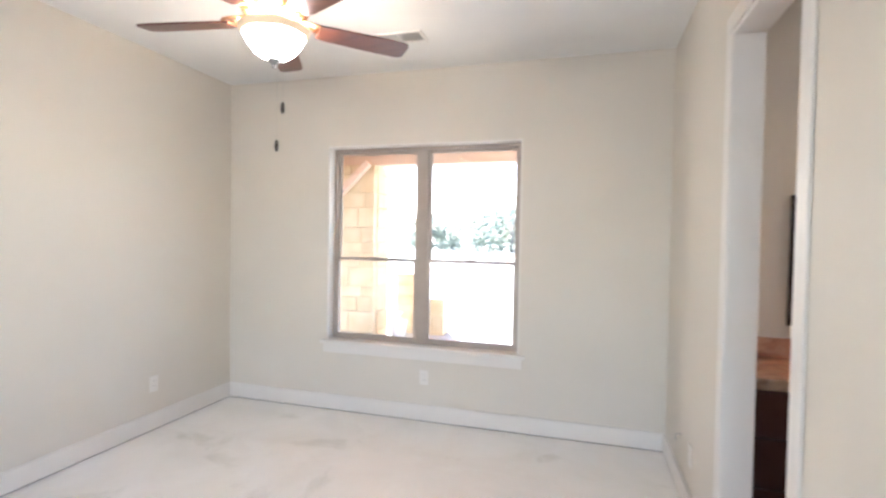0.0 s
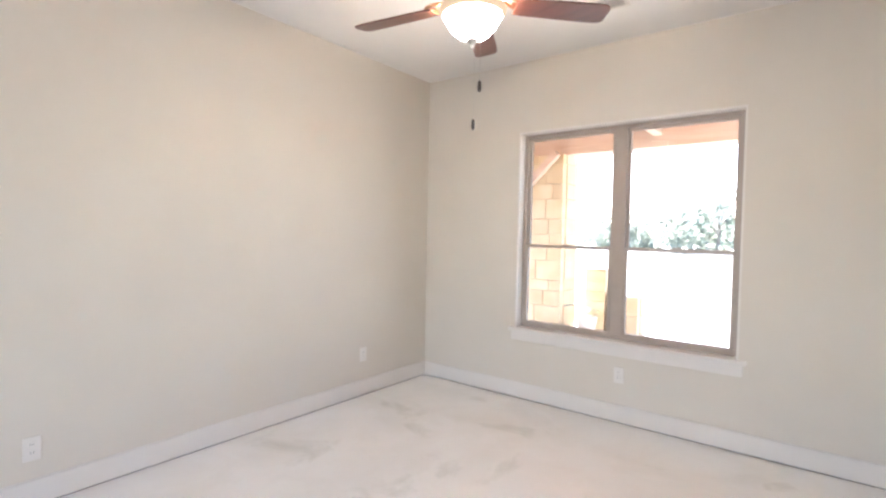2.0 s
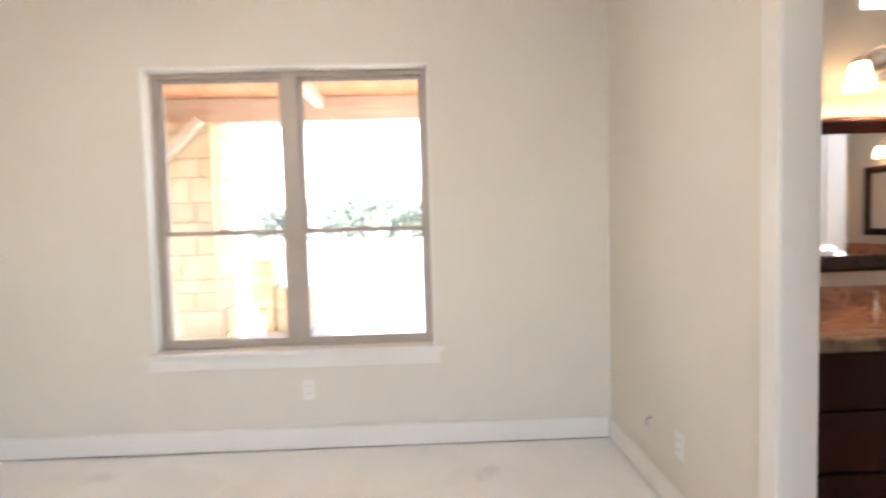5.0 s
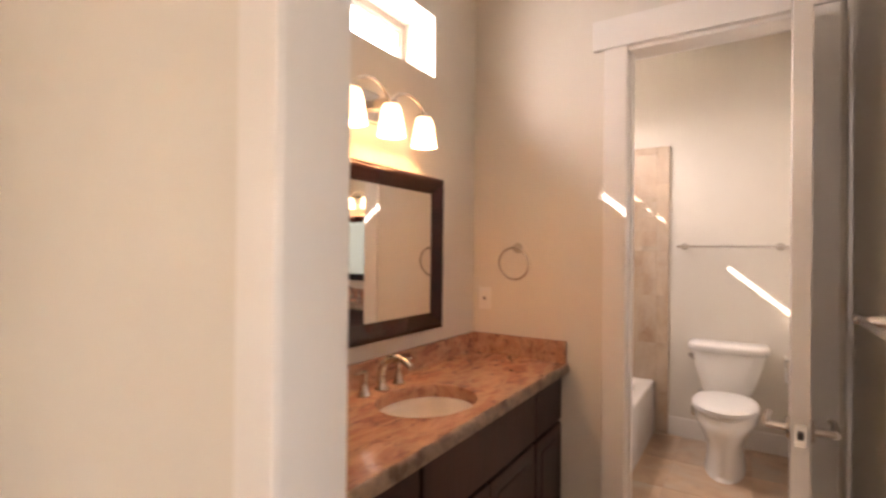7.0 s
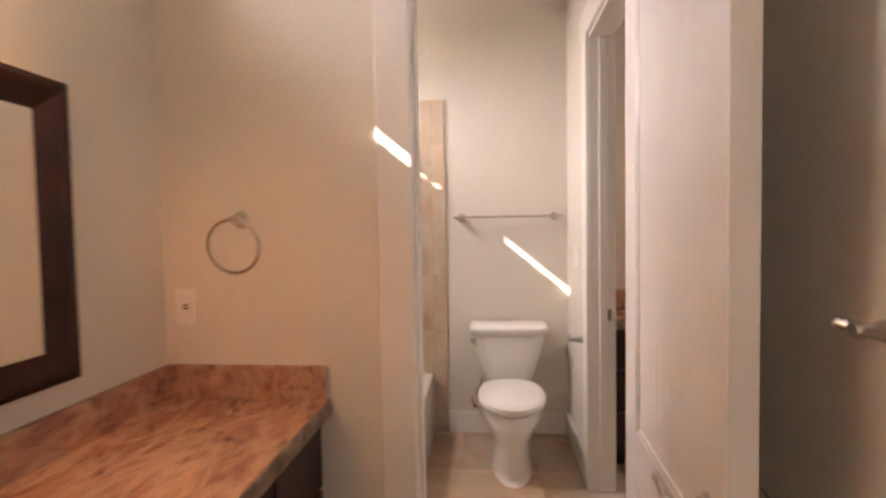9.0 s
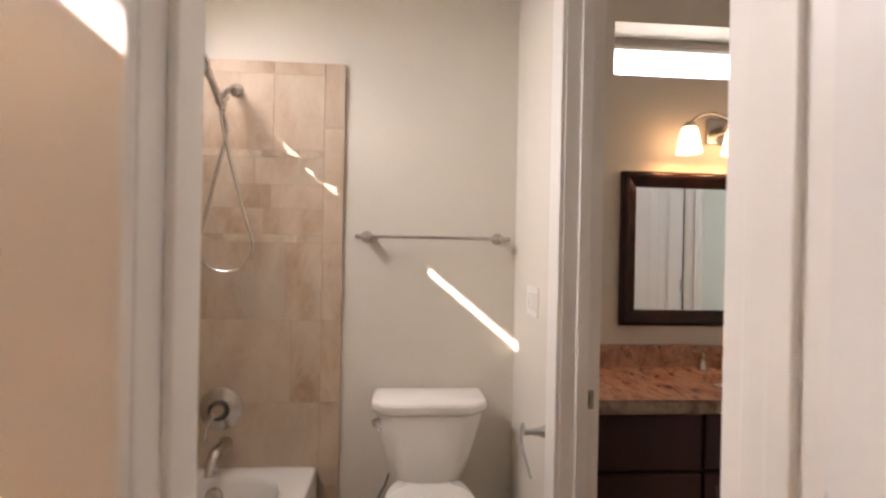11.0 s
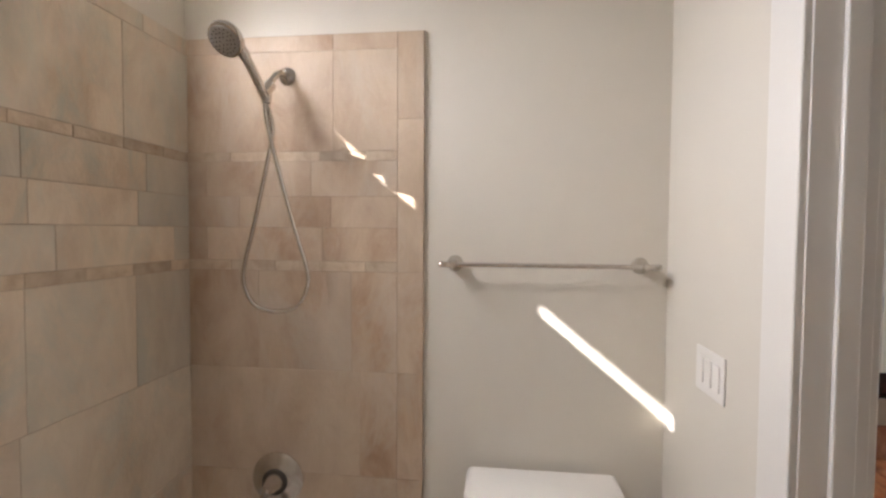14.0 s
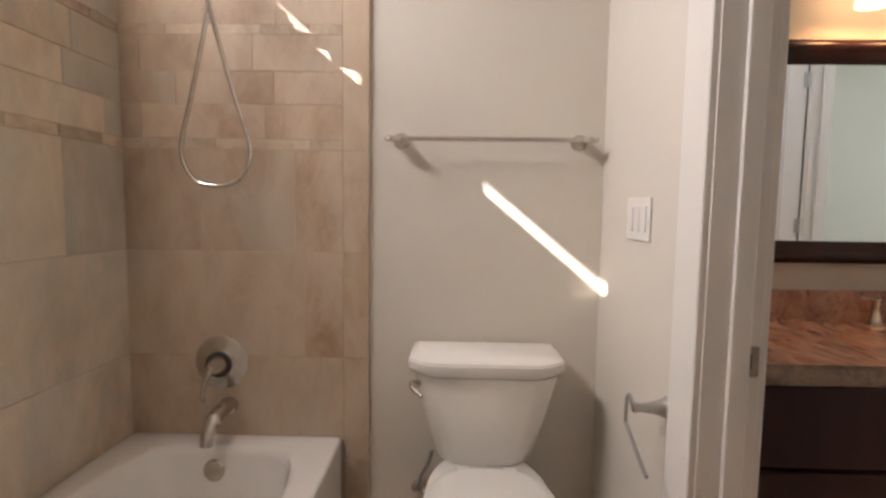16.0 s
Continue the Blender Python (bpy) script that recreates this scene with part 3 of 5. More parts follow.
part("apron", boxes((WX0 - 0.025, WX1 + 0.025, BN - 0.017, BN, 0.49, WZ0 - 0.028), bevel=0.003), TRIM, sill)


def transom(name, m, w, h, label):
    """A fixed high window; local x along the wall, y outwards, z up from its lower left corner."""
    root = thing(name, m.translation, label, "window", "", "structure")
    f = 0.034
    bm = boxes((0, f, -0.03, 0.03, 0, h), (w - f, w, -0.03, 0.03, 0, h), (f, w - f, -0.03, 0.03, h - f, h), (f, w - f, -0.03, 0.03, 0, f), bevel=0.003)
    bm.transform(m)
    part("window_frame", bm, VINYL, root)
    bm = boxes((f, f + 0.018, -0.016, 0.016, f, h - f), (w - f - 0.018, w - f, -0.016, 0.016, f, h - f), (f + 0.018, w - f - 0.018, -0.016, 0.016, h - f - 0.018, h - f), (f + 0.018, w - f - 0.018, -0.016, 0.016, f, f + 0.018), bevel=0.002)
    bm.transform(m)
    part("sash", bm, TRIM, root)
    bm = boxes((f + 0.018, w - f - 0.018, -0.003, 0.003, f + 0.018, h - f - 0.018))
    bm.transform(m)
    part("pane", bm, GLASS, root, "clear glass pane").visible_shadow = False
    return root


transom("window_2", pose(T1[0], 0.20, T1[2]), T1[1] - T1[0], T1[3] - T1[2], "small high transom window over the vanity mirror")
transom("window_3", pose(P1[0], 0.33, TZ0), P1[1] - P1[0], TZ1 - TZ0, "small high window over the bathtub")
transom("window_4", pose(P2[0], 0.33, TZ0), P2[1] - P2[0], TZ1 - TZ0, "small high window over the bathtub")
transom("window_5", pose(RE + 0.19, T2[1], T2[2], 0, 0, -90), T2[1] - T2[0], T2[3] - T2[2], "small high transom window over the second vanity")

# ---- bedroom: ceiling fan, vent, outlets ----


def ceiling_fan(cx, cy, azimuth):
    root = thing("ceiling_fan", (cx, cy, 2.410), "mahogany five-blade ceiling fan with a lit alabaster bowl", "ceiling fan")
    at = Matrix.Translation((cx, cy, 0))
    part("canopy", lathe(bmesh.new(), [(0.02, 2.610), (0.05, 2.620), (0.075, 2.670), (0.08, CH - 0.001)], at), COPPER, root, "brushed copper canopy")
    part("downrod", cyl(bmesh.new(), (cx, cy, 2.510), (cx, cy, 2.630), 0.013), COPPER, root)
    part("motor_housing", lathe(bmesh.new(), [(0.05, 2.565), (0.10, 2.555), (0.135, 2.525), (0.145, 2.490), (0.14, 2.465), (0.115, 2.445), (0.12, 2.435), (0.10, 2.420), (0.06, 2.410)], at, 40), COPPER, root, "ornate brushed copper motor housing")
    for k in range(20):
        a = 2 * math.pi * k / 20
        bm = bmesh.new()
        tube(bm, smooth_path([(0.102, 0, 2.428), (0.13, 0, 2.440), (0.150, 0, 2.472), (0.146, 0, 2.502)], 4), 0.006, 8)
        bm.transform(at @ Matrix.Rotation(a, 4, "Z"))
        part("filigree_rib", bm, COPPER, root)
    for k in range(20):
        a = 2 * math.pi * (k + 0.5) / 20
        bm = bmesh.new()
        tube(bm, [(0.136 + 0.012 * math.sin(q) * 0.5, 0.016 * math.cos(q), 2.462 + 0.016 * math.sin(q)) for q in [j * math.pi / 5 for j in range(10)]], 0.004, 6, True)
        bm.transform(at @ Matrix.Rotation(a, 4, "Z"))
        part("filigree_scroll", bm, COPPER, root)
    part("fitter", lathe(bmesh.new(), [(0.055, 2.412), (0.07, 2.405), (0.075, 2.392), (0.06, 2.382)], at, 32), COPPER, root)
    part("lamp_stem", cyl(bmesh.new(), (cx, cy, 2.246), (cx, cy, 2.384), 0.006), COPPER, root)
    prof = [(0.138, 2.346), (0.126, 2.325), (0.110, 2.298), (0.088, 2.272), (0.060, 2.252), (0.030, 2.243), (0.010, 2.242), (0.010, 2.246), (0.030, 2.247), (0.058, 2.256), (0.085, 2.276), (0.106, 2.300), (0.122, 2.326), (0.134, 2.346)]
    bowl = part("bowl_shade", lathe(bmesh.new(), prof, at, 44, False), BOWL, root, "glowing cream alabaster glass bowl", 60)
    part("bowl_rim", lathe(bmesh.new(), [(0.138, 2.346), (0.150, 2.356), (0.157, 2.368), (0.158, 2.378), (0.152, 2.380), (0.148, 2.368), (0.134, 2.346)], at, 44, False), CREAM, bowl, "flared cream alabaster rim", 60)
    part("finial", lathe(bmesh.new(), [(0.024, 2.243), (0.030, 2.238), (0.026, 2.230), (0.013, 2.222), (0.009, 2.214), (0.012, 2.209), (0.004, 2.200)], at, 20), SATIN, root, "dull pewter finial")
    for k in range(5):
        turn = at @ Matrix.Rotation(azimuth + 2 * math.pi * k / 5, 4, "Z")
        bm = bmesh.new()
        tube(bm, smooth_path([(0.11, 0, 2.455), (0.15, 0.012, 2.435), (0.19, 0.035, 2.424), (0.235, 0.030, 2.420), (0.25, 0.0, 2.420)], 4), 0.008, 8)
        tube(bm, smooth_path([(0.11, 0, 2.455), (0.15, -0.012, 2.435), (0.19, -0.035, 2.424), (0.235, -0.030, 2.420), (0.25, 0.0, 2.420)], 4), 0.008, 8)
        box(bm, 0.185, 0.262, -0.022, 0.022, 2.413, 2.419, 0.003)
        bm.transform(turn)
        part("blade_iron", bm, COPPER, root, "scrolled copper blade iron")
        out = []
        for x, w in ((0.20, 0.050), (0.24, 0.058), (0.40, 0.064), (0.56, 0.068), (0.625, 0.066), (0.648, 0.056), (0.656, 0.040)):
            out.append((x, w))
        ring = [Vector((x, w, 0)) for x, w in out] + [Vector((x, -w, 0)) for x, w in reversed(out)]
        bm = bmesh.new()
        rings_mesh(bm, [[p + Vector((0, 0, -0.004)) for p in ring], [p + Vector((0, 0, 0.004)) for p in ring]])
        bm.transform(turn @ Matrix.Translation((0, 0, 2.408)) @ Matrix.Rotation(radians(-11), 4, "X"))
        part("blade", bm, BLADE, root, "mahogany stained fan blade", 30)
    for dx, dy, z in ((0.043, 0.005, 2.02), (0.016, 0.001, 1.847)):
        part("pull_chain", cyl(bmesh.new(), (cx + dx, cy + dy, z + 0.02), (cx + dx, cy + dy, 2.400), 0.0004, n=6), SATIN, root)
        part("pull_knob", lathe(bmesh.new(), [(0.003, 0.026), (0.007, 0.02), (0.009, 0.0), (0.008, -0.02), (0.003, -0.026)], Matrix.Translation((cx + dx, cy + dy, z)), 12), BRONZE, root, "small dark wooden pull")
    return root


ceiling_fan(-3.82, -1.03, radians(90 + 27))
lamp("fan_bulb", "POINT", pose(-3.82, -1.03, 2.345), 5, (1.0, 0.78, 0.52), 0.03)


def ceiling_vent(cx, cy):
    root = thing("ceiling_vent", (cx, cy, CH), "white metal louvred ceiling vent", "vent")
    w, d = 0.165, 0.085
    part("vent_frame", boxes((cx - w, cx + w, cy - d, cy - d + 0.022, CH - 0.008, CH), (cx - w, cx + w, cy + d - 0.022, cy + d, CH - 0.008, CH), (cx - w, cx - w + 0.022, cy - d + 0.022, cy + d - 0.022, CH - 0.008, CH), (cx + w - 0.022, cx + w, cy - d + 0.022, cy + d - 0.022, CH - 0.008, CH), (cx - 0.008, cx + 0.008, cy - d + 0.022, cy + d - 0.022, CH - 0.008, CH), bevel=0.002), PLASTIC, root)
    part("vent_throat", boxes((cx - w + 0.02, cx + w - 0.02, cy - d + 0.02, cy + d - 0.02, CH - 0.0015, CH - 0.0005)), SLOT, root)
    for k in range(16):
        x = cx - w + 0.03 + k * (2 * w - 0.06) / 15
        bm = boxes((-0.001, 0.001, cy - d + 0.022, cy + d - 0.022, -0.006, 0.006))
        bm.transform(Matrix.Translation((x, 0, CH - 0.006)) @ Matrix.Rotation(radians(35), 4, "Y"))
        part("slat", bm, PLASTIC, root)


ceiling_vent(-3.60, -0.02)


def wall_plate(name, m, label, category, style):
    """A plate in local x-z with its face towards -y."""
    root = thing(name, m.translation, label, category)
    n = 3 if style == "triple" else 1
    w, h = 0.035 + 0.023 * (n - 1), 0.057
    def put(nm, bm, material, lab=""):
        bm.transform(m)
        return part(nm, bm, material, root, lab)
    put("plate", boxes((-w, w, -0.006, 0, -h, h), bevel=0.003), PLASTIC)
    if style == "outlet":
        for z in (-0.02, 0.02):
            bm = bmesh.new()
            cyl(bm, (0, -0.0055, z), (0, -0.008, z), 0.0165, 0.016, 20)
            put("socket", bm, PLASTIC)
            put("slots", boxes((-0.007, -0.005, -0.0085, -0.0075, z - 0.002, z + 0.007), (0.005, 0.007, -0.0085, -0.0075, z - 0.002, z + 0.006)), SLOT)
    elif style == "gfci":
        put("socket", boxes((-0.016, 0.016, -0.009, -0.005, -0.033, 0.033), bevel=0.002), PLASTIC)
        put("test_button", boxes((-0.008, 0.008, -0.0105, -0.0088, -0.008, -0.001), bevel=0.001), SLOT)
        put("reset_button", boxes((-0.008, 0.008, -0.0105, -0.0088, 0.002, 0.008), bevel=0.001), BLADE)
    else:
        for k in range(n):
            x = (k - (n - 1) / 2) * 0.046
            bm = boxes((x - 0.016, x + 0.016, -0.010, -0.005, -0.033, 0.033), bevel=0.002)
            put("rocker", bm, PLASTIC)
    return root


wall_plate("outlet", pose(-3.598, BN, 0.357), "white duplex outlet under the bedroom window", "outlet", "outlet")
wall_plate("outlet", pose(BW, -0.21, 0.35, 0, 0, 90), "white duplex outlet on the long bedroom wall", "outlet", "outlet")
wall_plate("outlet", pose(BW, -2.30, 0.29, 0, 0, 90), "white duplex outlet on the long bedroom wall", "outlet", "outlet")
wall_plate("outlet", pose(BE, -0.21, 0.33, 0, 0, -90), "white outlet beside the bathroom doorway", "outlet", "outlet")
stub = thing("cable_stub", (BE, 0.045, 0.33), "short dark cable stub sticking out of the wall", "cable")
part("cable", tube(bmesh.new(), smooth_path([(BE, 0.045, 0.345), (BE - 0.02, 0.045, 0.345), (BE - 0.03, 0.042, 0.33), (BE - 0.028, 0.04, 0.31)], 4), 0.004, 8), SATIN, stub)
wall_plate("outlet", pose(VE, -0.072, 1.118, 0, 0, -90), "white outlet with test buttons beside the vanity", "outlet", "gfci")
wall_plate("light_switch", pose(1.43, TS, 1.17, 0, 0, 180), "white triple rocker switch plate", "light switch", "triple")
wall_plate("light_switch", pose(RE - 0.5, RS, 1.2, 0, 0, 180), "white rocker switch plate in the second bath", "light switch", "single")

# ---- vanities ----


def vanity(m, length, sink_x, label, left_drawers):
    """Local x along the wall from its left end, y out of the wall negative, z up. Returns nothing."""
    D, TOP = 0.487, 0.79
    base = thing("vanity_cabinet", m.translation, label, "vanity cabinet", "bathroom vanities")

    def put(nm, bm, material, par=base, lab="", smooth=35):
        bm.transform(m)
        return part(nm, bm, material, par, lab, smooth)
    put("body", boxes((0.002, length - 0.002, -D + 0.02, -0.002, 0.10, 0.60), (0.002, length - 0.002, -D + 0.02, -D + 0.035, 0.60, TOP - 0.002), (0.002, 0.02, -D + 0.035, -0.002, 0.60, TOP - 0.002), (length - 0.02, length - 0.002, -D + 0.035, -0.002, 0.60, TOP - 0.002), (0.002, length - 0.002, -D + 0.09, -0.002, 0.0, 0.10)), ESPRESSO)

    def front(x0, x1, z0, z1, nm, knob):
        o = put(nm, boxes((x0, x1, -D - 0.002, -D + 0.019, z0, z1), bevel=0.004), ESPRESSO)
        if z1 - z0 > 0.3:
            s = 0.055
            bm = boxes((x0 + s, x1 - s, -D - 0.008, -D - 0.001, z0 + s, z1 - s), bevel=0.006)
            put("raised_panel", bm, ESPRESSO, o)
            bm = boxes((x0 + s - 0.012, x1 - s + 0.012, -D - 0.0035, -D - 0.001, z0 + s - 0.012, z1 - s + 0.012), bevel=0.001)
            put("panel_groove", bm, SLOT, o)
        return o
    a, c = left_drawers, length - 0.33
    gp = 0.008
    front(gp, a - gp, 0.572, 0.776, "drawer", 1)
    front(gp, a - gp, 0.345, 0.558, "drawer", 1)
    front(gp, a - gp, 0.115, 0.328, "drawer", 1)
    front(a + gp, c - gp, 0.572, 0.776, "false_front", 0)
    mid = (a + c) / 2
    front(a + gp, mid - gp / 2, 0.115, 0.558, "cabinet_door", 1)
    front(mid + gp / 2, c - gp, 0.115, 0.558, "cabinet_door", 1)
    front(c + gp, length - gp, 0.572, 0.776, "drawer", 1)
    front(c + gp, length - gp, 0.115, 0.558, "cabinet_door", 1)

    # worktop with an oval cut-out
    top = thing("granite_countertop", m.translation + Vector((0, 0, TOP)), "polished red-brown granite countertop with a chiselled edge", "countertop", "bathroom vanities")
    cy, ra, rb, n = -0.288, 0.20, 0.165, 48
    bm = bmesh.new()
    x0, x1, y0, y1 = 0.001, length - 0.001, -0.515, -0.001
    ov, rc = [], []
    for k in range(n):
        t = 2 * math.pi * k / n
        dx, dy = math.cos(t), math.sin(t)
        ov.append((sink_x + ra * dx, cy + rb * dy))
        sx = ((x1 - sink_x) if dx > 0 else (x0 - sink_x)) / dx if abs(dx) > 1e-6 else 1e9
        sy = ((y1 - cy) if dy > 0 else (y0 - cy)) / dy if abs(dy) > 1e-6 else 1e9
        q = min(sx, sy)
        rc.append((sink_x + q * dx, cy + q * dy))
    for cx_, cy_ in ((x0, y0), (x1, y0), (x1, y1), (x0, y1)):
        k = min(range(n), key=lambda i: (rc[i][0] - cx_) ** 2 + (rc[i][1] - cy_) ** 2)
        rc[k] = (cx_, cy_)
    zt, zb = TOP + 0.048, TOP
    rings_ = [[Vector((*p, zb)) for p in ov], [Vector((*p, zt - 0.004)) for p in ov], [Vector((sink_x + (p[0] - sink_x) * 1.015, cy + (p[1] - cy) * 1.015, zt)) for p in ov], [Vector((*p, zt)) for p in rc], [Vector((*p, zb)) for p in rc], [Vector((*p, zb)) for p in ov]]
    rings_mesh(bm, rings_, False, False)
    bmesh.ops.remove_doubles(bm, verts=bm.verts, dist=0.0005)
    put("slab", bm, GRANITE, top)
    rng = random.Random(5)
    bm = bmesh.new()
    cols = int(length / 0.03)
    grid = []
    for i in range(cols + 1):
        x = x0 + (x1 - x0) * i / cols
        grid.append([bm.verts.new((x, y0 - (0.001 if j in (0, 4) else 0.003 + rng.random() * 0.006), zb - 0.002 + 0.0505 * j / 4)) for j in range(5)])
    for p, q in zip(grid, grid[1:]):
        for j in range(4):
            bm.faces.new((p[j], q[j], q[j + 1], p[j + 1]))
    bmesh.ops.solidify(bm, geom=bm.faces[:], thickness=-0.002)
    put("chiselled_edge", bm, CHISEL, top, "rough chiselled granite edge", 60)
    put("backsplash", boxes((0.001, length - 0.001, -0.022, -0.001, zt, zt + 0.101), bevel=0.002), GRANITE, top)
    put("side_splash", boxes((length - 0.022, length - 0.001, y0 + 0.005, -0.0225, zt, zt + 0.101), bevel=0.002), GRANITE, top)

    sink = thing("sink_basin", m @ Vector((sink_x, cy, TOP)), "white oval undermount porcelain basin", "sink", "bathroom vanities")
    bm = bmesh.new()
    prof = [(1.05, 0.0), (1.0, -0.004), (0.985, -0.03), (0.93, -0.08), (0.78, -0.125), (0.45, -0.15), (0.12, -0.155), (0.115, -0.165)]
    back = [(0.30, -0.170), (0.62, -0.162), (0.88, -0.135), (0.98, -0.085), (1.01, -0.03), (1.05, 0.0)]
    rr = [[Vector((sink_x + ra * s * math.cos(2 * math.pi * k / n), cy + rb * s * math.sin(2 * math.pi * k / n), TOP + z)) for k in range(n)] for s, z in prof + back]
    rr.append(rr[0])
    rings_mesh(bm, rr, False, False)
    bmesh.ops.remove_doubles(bm, verts=bm.verts, dist=0.0002)
    put("bowl", bm, PORCELAIN, sink, "", 60)
    put("drain", lathe(bmesh.new(), [(0.006, -0.155), (0.018, -0.153), (0.022, -0.156), (0.02, -0.16)], Matrix.Translation((sink_x, cy, TOP)), 20), NICKEL, sink, "nickel pop-up drain")

    fy = -0.082
    tap = thing("faucet", m @ Vector((sink_x, fy, zt)), "brushed nickel widespread faucet with two lever handles", "faucet", "bathroom vanities")
    bm = bmesh.new()
    lathe(bm, [(0.027, 0), (0.027, 0.006), (0.020, 0.014), (0.016, 0.03)], Matrix.Translation((sink_x, fy, zt)), 20)
    path = smooth_path([(sink_x, fy, zt + 0.02), (sink_x, fy + 0.004, zt + 0.06), (sink_x, fy - 0.012, zt + 0.10), (sink_x, fy - 0.055, zt + 0.127), (sink_x, fy - 0.10, zt + 0.122), (sink_x, fy - 0.135, zt + 0.101)], 5)
    tube(bm, path, [0.0165 - 0.004 * k / len(path) for k in range(len(path))], 14)
    put("spout", bm, NICKEL, tap)
    for dx in (-0.1, 0.1):
        bm = bmesh.new()
        lathe(bm, [(0.025, 0), (0.025, 0.006), (0.018, 0.014), (0.013, 0.045), (0.012, 0.07), (0.015, 0.078), (0.014, 0.088), (0.006, 0.092)], Matrix.Translation((sink_x + dx, fy, zt)), 20)
        sg = 1 if dx > 0 else -1
        tube(bm, [(sink_x + dx, fy, zt + 0.082), (sink_x + dx + sg * 0.03, fy - 0.008, zt + 0.087), (sink_x + dx + sg * 0.062, fy - 0.014, zt + 0.092)], [0.007, 0.005, 0.0045], 10)
        put("lever_handle", bm, NICKEL, tap)


def wall_mirror(m, w, h, label):
    """Local x along the wall, z up from the lower left corner, face towards -y."""
    root = thing("wall_mirror", m.translation, label, "mirror", "framed mirrors")
    f = 0.072
    prof = [(0.0, 0.0), (0.0, -0.030), (0.008, -0.036), (0.022, -0.037), (0.032, -0.030), (0.046, -0.026), (0.056, -0.019), (f - 0.006, -0.018), (f, -0.013), (f, 0.0)]
    corners = [Vector((0, 0, 0)), Vector((w, 0, 0)), Vector((w, 0, h)), Vector((0, 0, h))]
    inn = [Vector((1, 0, 1)), Vector((-1, 0, 1)), Vector((-1, 0, -1)), Vector((1, 0, -1))]
    for k, nm in enumerate(("bottom_rail", "side_rail", "top_rail", "side_rail")):
        bm = bmesh.new()
        ends = []
        for q in (k, (k + 1) % 4):
            ends.append([corners[q] + inn[q] * o + Vector((0, d - 0.001, 0)) for o, d in prof])
        rings_mesh(bm, ends)
        bm.transform(m)
        part(nm, bm, MFRAME, root, "", 50)
    bm = boxes((f - 0.004, w - f + 0.004, -0.012, -0.004, f - 0.004, h - f + 0.004))
    bm.transform(m)
    part("mirror_glass", bm, MIRROR, root, "clear silvered mirror glass")


def vanity_light(m, energy):
    """Three shades on arched arms; local origin at the middle of the back plate, wall behind at +y."""
    root = thing("vanity_light", m.translation, "brushed nickel vanity light with three lit frosted glass shades", "wall lamp", "vanity lights")

    def put(nm, bm, material, par=root, lab="", smooth=50):
        bm.transform(m)
        return part(nm, bm, material, par, lab, smooth)
    put("back_plate", boxes((-0.06, 0.06, -0.022, -0.0005, -0.06, 0.06), bevel=0.006), NICKEL)
    put("stem", boxes((-0.018, 0.018, -0.125, -0.02, -0.02, 0.016), bevel=0.006), NICKEL)
    for s in (-1, 1):
        arm = smooth_path([(0, -0.12, 0.0), (s * 0.04, -0.122, 0.035), (s * 0.10, -0.124, 0.055), (s * 0.165, -0.126, 0.04), (s * 0.20, -0.127, 0.012), (s * 0.21, -0.127, -0.015)], 6)
        put("arm", tube(bmesh.new(), arm, 0.006, 10), NICKEL)
    for x in (-0.21, 0.0, 0.21):
        z = -0.012
        M = Matrix.Translation((x, -0.127, z))
        sh = put("shade", lathe(bmesh.new(), [(0.023, 0.0), (0.032, -0.006), (0.038, -0.03), (0.047, -0.080), (0.053, -0.115), (0.050, -0.115), (0.044, -0.080), (0.035, -0.03), (0.027, -0.009)], M, 32, False), SHADE, root, "frosted white glass shade glowing warm")
        put("socket_cap", lathe(bmesh.new(), [(0.012, 0.022), (0.022, 0.016), (0.030, 0.0), (0.026, -0.004)], M, 24), NICKEL, sh)
        put("bulb", lathe(bmesh.new(), [(0.012, -0.01), (0.016, -0.03), (0.024, -0.055), (0.022, -0.075), (0.008, -0.086)], M, 16), SHADE, sh)
        lamp("vanity_bulb", "POINT", m @ Matrix.Translation((x, -0.127, z - 0.082)), energy, (1.0, 0.50, 0.22), 0.025)


M1 = pose(VW, VN, 0)
vanity(M1, VE - VW, 0.922, "espresso stained vanity cabinet with raised-panel doors, wall to wall", 0.60)
wall_mirror(pose(-1.397, VN, 1.007), 1.045, 0.685, "wide mirror in a moulded dark cherry frame")
vanity_light(pose(-0.865, VN, 1.908), 0.62)
M2 = pose(RE, RN - 0.001, 0, 0, 0, -90)
vanity(M2, RN - RS - 0.002, 0.85, "espresso stained vanity cabinet in the second bath", 0.5)
wall_mirror(pose(RE, -1.99, 1.03, 0, 0, -90), 0.955, 0.712, "wide mirror in a moulded dark cherry frame over the second vanity")
vanity_light(pose(RE, -2.455, 1.94, 0, 0, -90), 0.48)

# ---- towel ring and bars, paper holder ----


def bell_post(bm, m, length=0.07):
    """A flared wall post along local -y from the wall."""
    lathe(bm, [(0.027, 0.0), (0.027, 0.004), (0.022, 0.010), (0.015, 0.030), (0.0095, length - 0.012), (0.012, length), (0.009, length + 0.008)], m @ Matrix.Rotation(radians(90), 4, "X"), 20)


def towel_ring(m):
    root = thing("towel_ring", m.translation, "brushed nickel towel ring beside the vanity", "towel ring")
    bm = bmesh.new()
    bell_post(bm, m, 0.05)
    part("post", bm, NICKEL, root)
    bm = bmesh.new()
    pts = [m @ Vector((0.078 * math.sin(t), -0.052 - 0.010 * math.cos(t), -0.078 + 0.078 * math.cos(t))) for t in [2 * math.pi * k / 40 for k in range(40)]]
    tube(bm, pts, 0.0055, 10, True)
    part("ring", bm, NICKEL, root)


